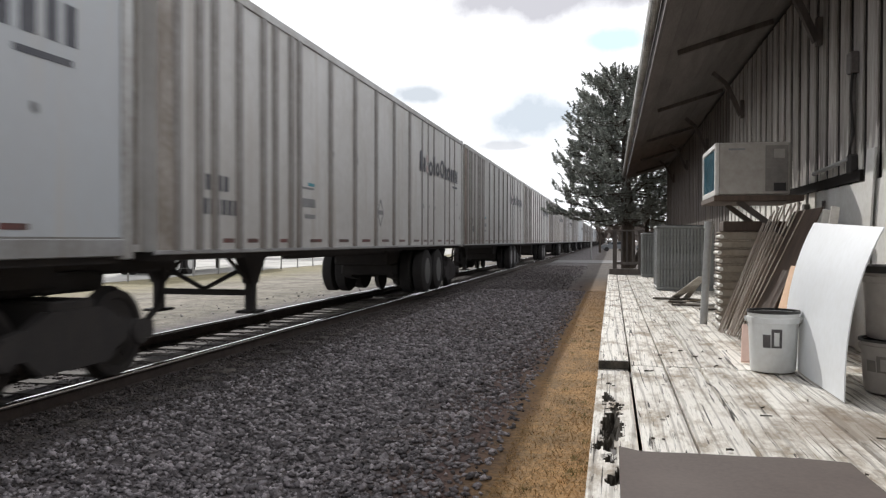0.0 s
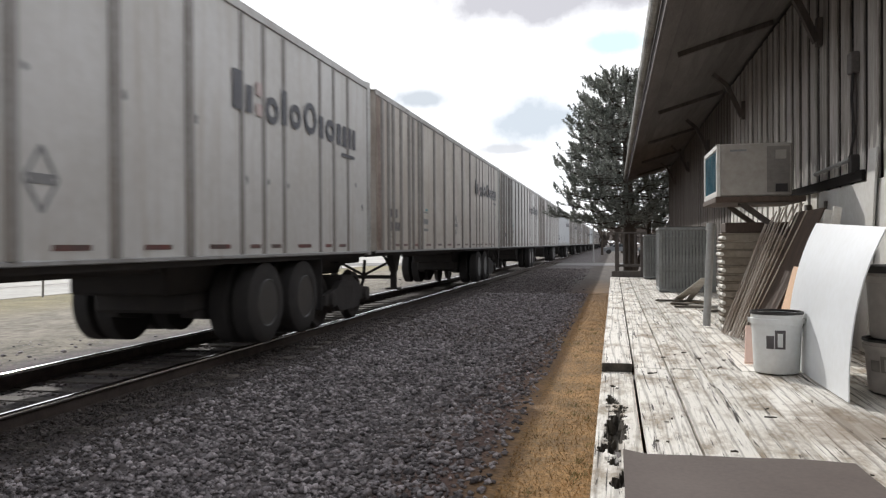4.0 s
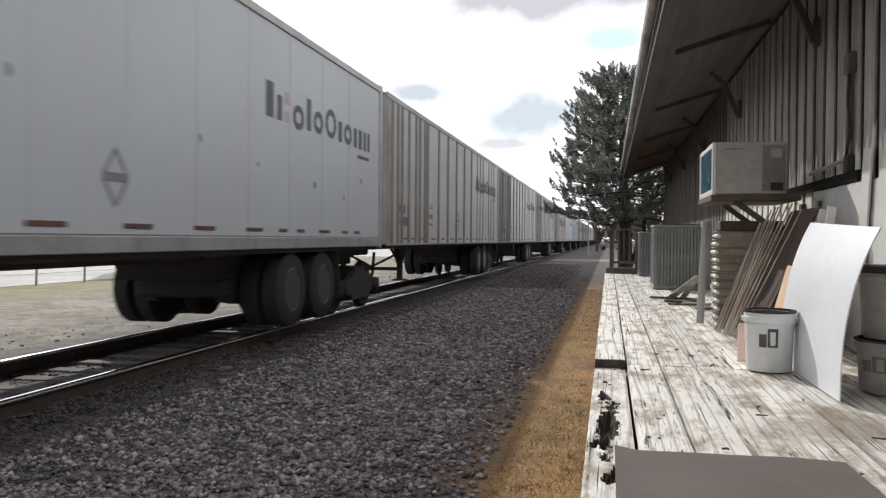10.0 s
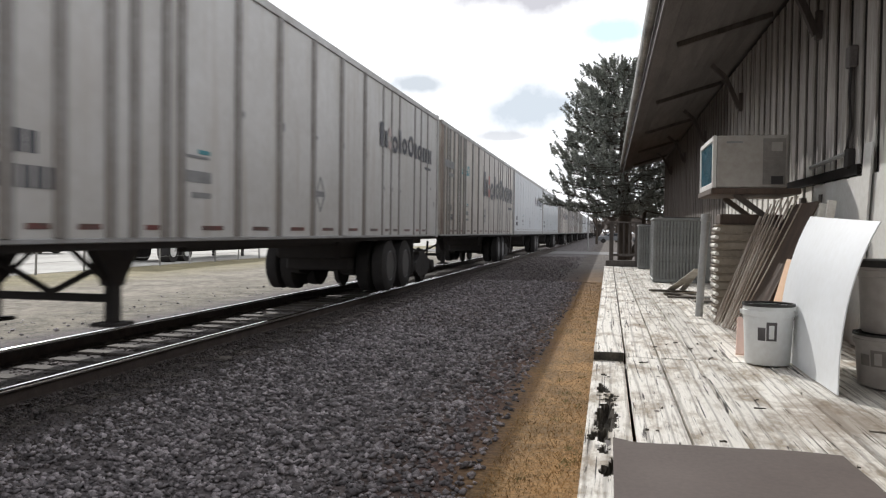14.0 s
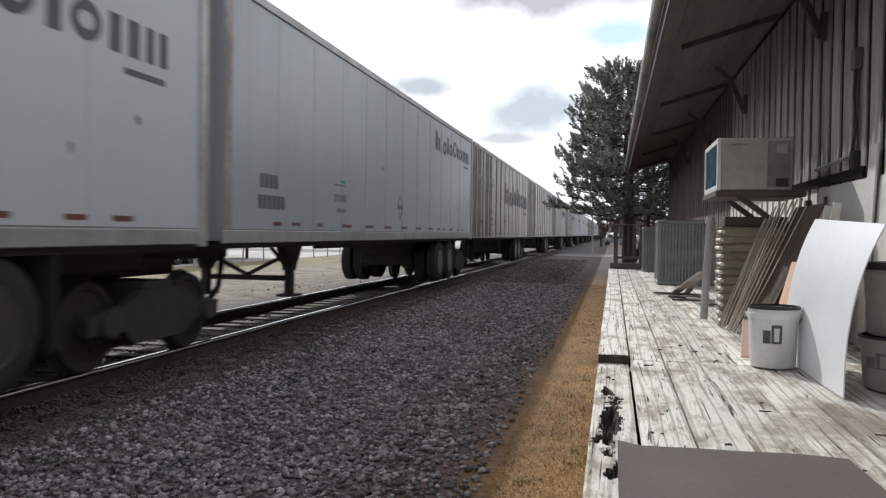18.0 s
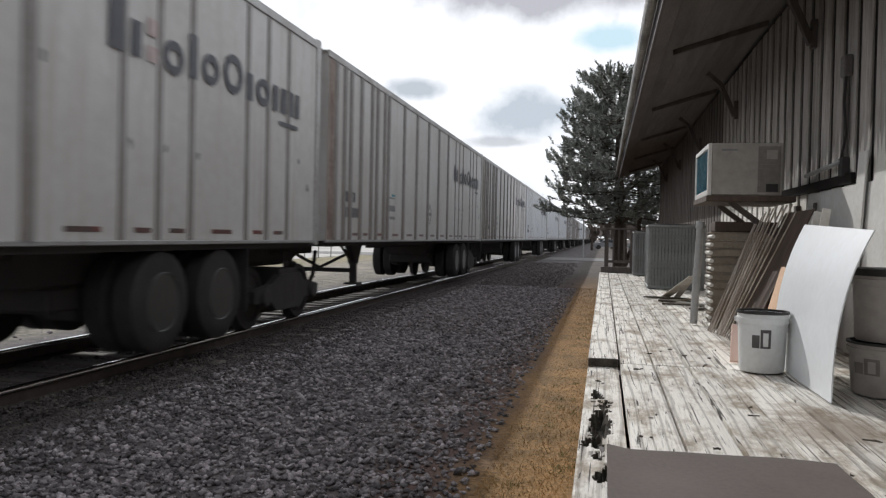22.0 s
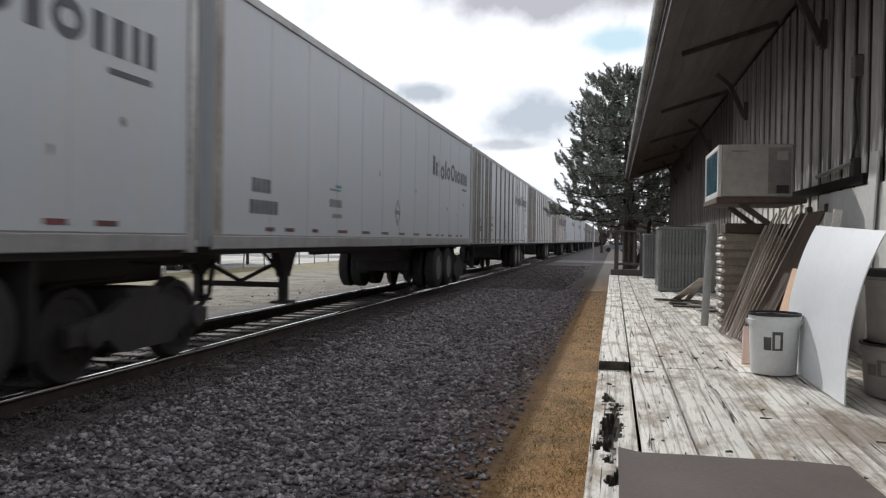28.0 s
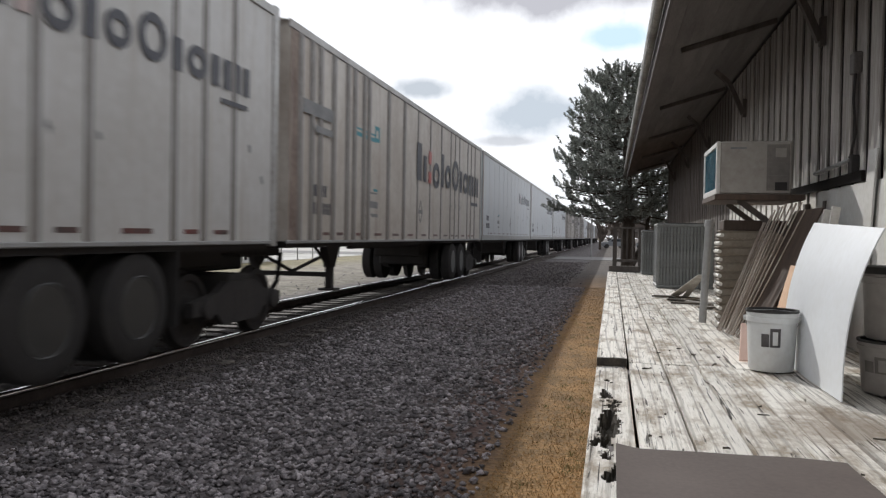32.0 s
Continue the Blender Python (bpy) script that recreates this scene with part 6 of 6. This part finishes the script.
for k, (x, y, h) in enumerate(((-9.5, 95, 9), (3.5, 84, 7.5), (-1.5, 104, 8), (6.5, 96, 9), (1.2, 125, 9), (-16, 110, 9), (10, 70, 8), (-24, 120, 9))):
    bare_tree(x, y, h, k + 3, "leafless grey tree far beyond the road")
verts, faces = [], []
for k in range(5200):
    a = rng.uniform(-1.25, 1.15)
    d = rng.uniform(230, 300)
    x, y = math.sin(a) * d, math.cos(a) * d
    hgt = (6 + 4 * noise.noise((a * 9, 0, 0)) + 2.5 * noise.noise((a * 41, 3, 0))) * math.sqrt(rng.random())
    for j in range(2):
        r = rng.uniform(0.6, 1.7)
        i = len(verts)
        c = Vector((x, y, GROUND + max(0.5, hgt)))
        for q in range(3):
            verts.append(c + Vector((rng.gauss(0, r), rng.gauss(0, r), rng.gauss(0, r * 0.9))))
        faces.append((i, i + 1, i + 2))
me = bpy.data.meshes.new("far_woods"); me.from_pydata(verts, [], faces); me.materials.append(M["twig"])
tagged(new("far_woods", me), "grey leafless woods along the horizon", "woods", kind="stuff")

# ---- ballast stones and dry grass ----
rs = np.random.RandomState(5)


def stones(name, n, x0, x1, y0, y1, lo, hi, zed, thin, label, mat="stone"):
    """Loose angular stones, thinning out past thin."""
    x = rs.uniform(x0, x1, n); y = y0 + (y1 - y0) * rs.uniform(0, 1, n) ** 1.25
    keep = rs.uniform(0, 1, n) > np.clip((x - thin) / 0.7, 0, 0.99) if thin is not None else np.ones(n, bool)
    x, y = x[keep], y[keep]; n = len(x)
    r = rs.uniform(lo, hi, n) * (0.8 + 0.5 * rs.uniform(0, 1, n) ** 4)
    octa = np.array([(1, 0, 0), (0, 1, 0), (-1, 0, 0), (0, -1, 0), (0.2, 0.1, 0.8), (0, 0, -0.7), (0.55, 0.55, 0.42), (-0.55, -0.5, 0.45)])
    v = octa[None] * (1 + rs.uniform(-0.38, 0.38, (n, 8, 1))) + rs.uniform(-0.14, 0.14, (n, 8, 3))
    a = rs.uniform(0, 6.283, n); c, s = np.cos(a)[:, None], np.sin(a)[:, None]
    b = rs.uniform(-0.7, 0.7, n); cb, sb = np.cos(b)[:, None], np.sin(b)[:, None]
    vx, vz = v[..., 0] * cb - v[..., 2] * sb, v[..., 0] * sb + v[..., 2] * cb
    vx, vy = vx * c - v[..., 1] * s, vx * s + v[..., 1] * c
    co = np.stack([vx * r[:, None] + x[:, None], vy * r[:, None] * 0.85 + y[:, None], vz * r[:, None] * 0.8 + (zed + r * rs.uniform(0.1, 0.6, n))[:, None]], -1)
    tri = np.array([(0, 6, 4), (6, 1, 4), (1, 2, 4), (2, 7, 4), (7, 3, 4), (3, 0, 4), (0, 1, 6), (2, 3, 7), (1, 0, 5), (2, 1, 5), (3, 2, 5), (0, 3, 5)])
    f = (tri[None] + (np.arange(n) * 8)[:, None, None]).reshape(-1, 3)
    me = bpy.data.meshes.new(name)
    me.vertices.add(n * 8); me.vertices.foreach_set("co", co.astype(np.float32).ravel())
    me.loops.add(f.size); me.loops.foreach_set("vertex_index", f.astype(np.int32).ravel())
    me.polygons.add(len(f)); me.polygons.foreach_set("loop_start", np.arange(0, f.size, 3, dtype=np.int32))
    me.update(calc_edges=True)
    me.materials.append(M[mat])
    return tagged(new(name, me), label, "ballast", kind="stuff")


stones("ballast_stones", 37000, -3.95, -0.75, 2.8, 24, 0.016, 0.035, GROUND, -1.3, "dark grey crushed ballast stones beside the track")
# far stones take the darker colour in place of the train's deeper shade
stones("ballast_stones", 14000, -4.75, -0.9, 12, 48, 0.02, 0.042, GROUND, -1.9, "dark grey crushed ballast stones farther down the track", "dark_stone")
stones("ballast_stones", 9000, -7.1, -4.6, 3, 40, 0.018, 0.034, GROUND - 0.006, None, "darker crushed ballast stones between the ties", "dark_stone")
stones("ballast_stones", 22000, -4.66, -3.1, 3, 26, 0.008, 0.019, GROUND + 0.012, -3.9, "very dark fine crushed ballast heaped against the rail", "darkest_stone")
stones("ballast_stones", 7000, -4.67, -4.25, 3, 26, 0.010, 0.022, GROUND + 0.05, None, "very dark fine crushed ballast banked up to the rail", "darkest_stone")
stones("ballast_stones", 9000, -7.1, -0.9, -9, 2.85, 0.025, 0.05, GROUND, -1.75, "dark grey crushed ballast stones along the track")
stones("lot_clods", 700, -9.6, -7.0, 4, 34, 0.012, 0.04, GROUND - 0.012, None, "scattered dark clods and stones at the edge of the lot")

n = 34000
x = -0.09 - 0.62 * rs.uniform(0, 1, n) ** 1.15; y = 2.3 + 22 * rs.uniform(0, 1, n) ** 1.6
a, h, w = rs.uniform(0, 6.283, n), rs.uniform(0.006, 0.034, n), rs.uniform(0.0014, 0.0036, n)
lean = rs.normal(0, 0.02, (n, 2))
base = np.stack([x, y, np.full(n, GROUND - 0.004)], -1)
off = np.stack([np.cos(a) * w, np.sin(a) * w, np.zeros(n)], -1)
tipp = base + np.stack([lean[:, 0], lean[:, 1], h], -1)
co = np.stack([base - off, base + off, tipp], 1).reshape(-1, 3)
me = bpy.data.meshes.new("dry_grass")
me.from_pydata(co.tolist(), [], np.arange(n * 3).reshape(-1, 3).tolist())
me.materials.append(M["straw"])
tagged(new("dry_grass", me), "short straw-coloured dead grass along the platform", "grass", kind="stuff")

blades = []
for k in range(46):
    cx, cy = -0.12 - 0.5 * rs.uniform(), 2.6 + 14 * rs.uniform() ** 1.4
    for j in range(26):
        w, tall, turn = rs.uniform(0.0015, 0.004), rs.uniform(0.012, 0.045), rs.uniform(0, 6.283)
        p = np.array((cx + rs.normal(0, 0.022), cy + rs.normal(0, 0.03), GROUND - 0.004))
        o = np.array((math.cos(turn) * w, math.sin(turn) * w, 0))
        blades += [p - o, p + o, p + np.array((rs.normal(0, 0.018), rs.normal(0, 0.018), tall))]
me = bpy.data.meshes.new("green_weeds")
me.from_pydata([tuple(v) for v in blades], [], np.arange(len(blades)).reshape(-1, 3).tolist())
me.materials.append(material("weed_blade", (0.13, 0.14, 0.045), 0.8, 0, (0.2, 0.16, 0.06), 5, 40, 0.0, 0.6, coords="World"))
tagged(new("green_weeds", me), "low green weed tufts in the dead grass", "weeds", kind="stuff")


motions()
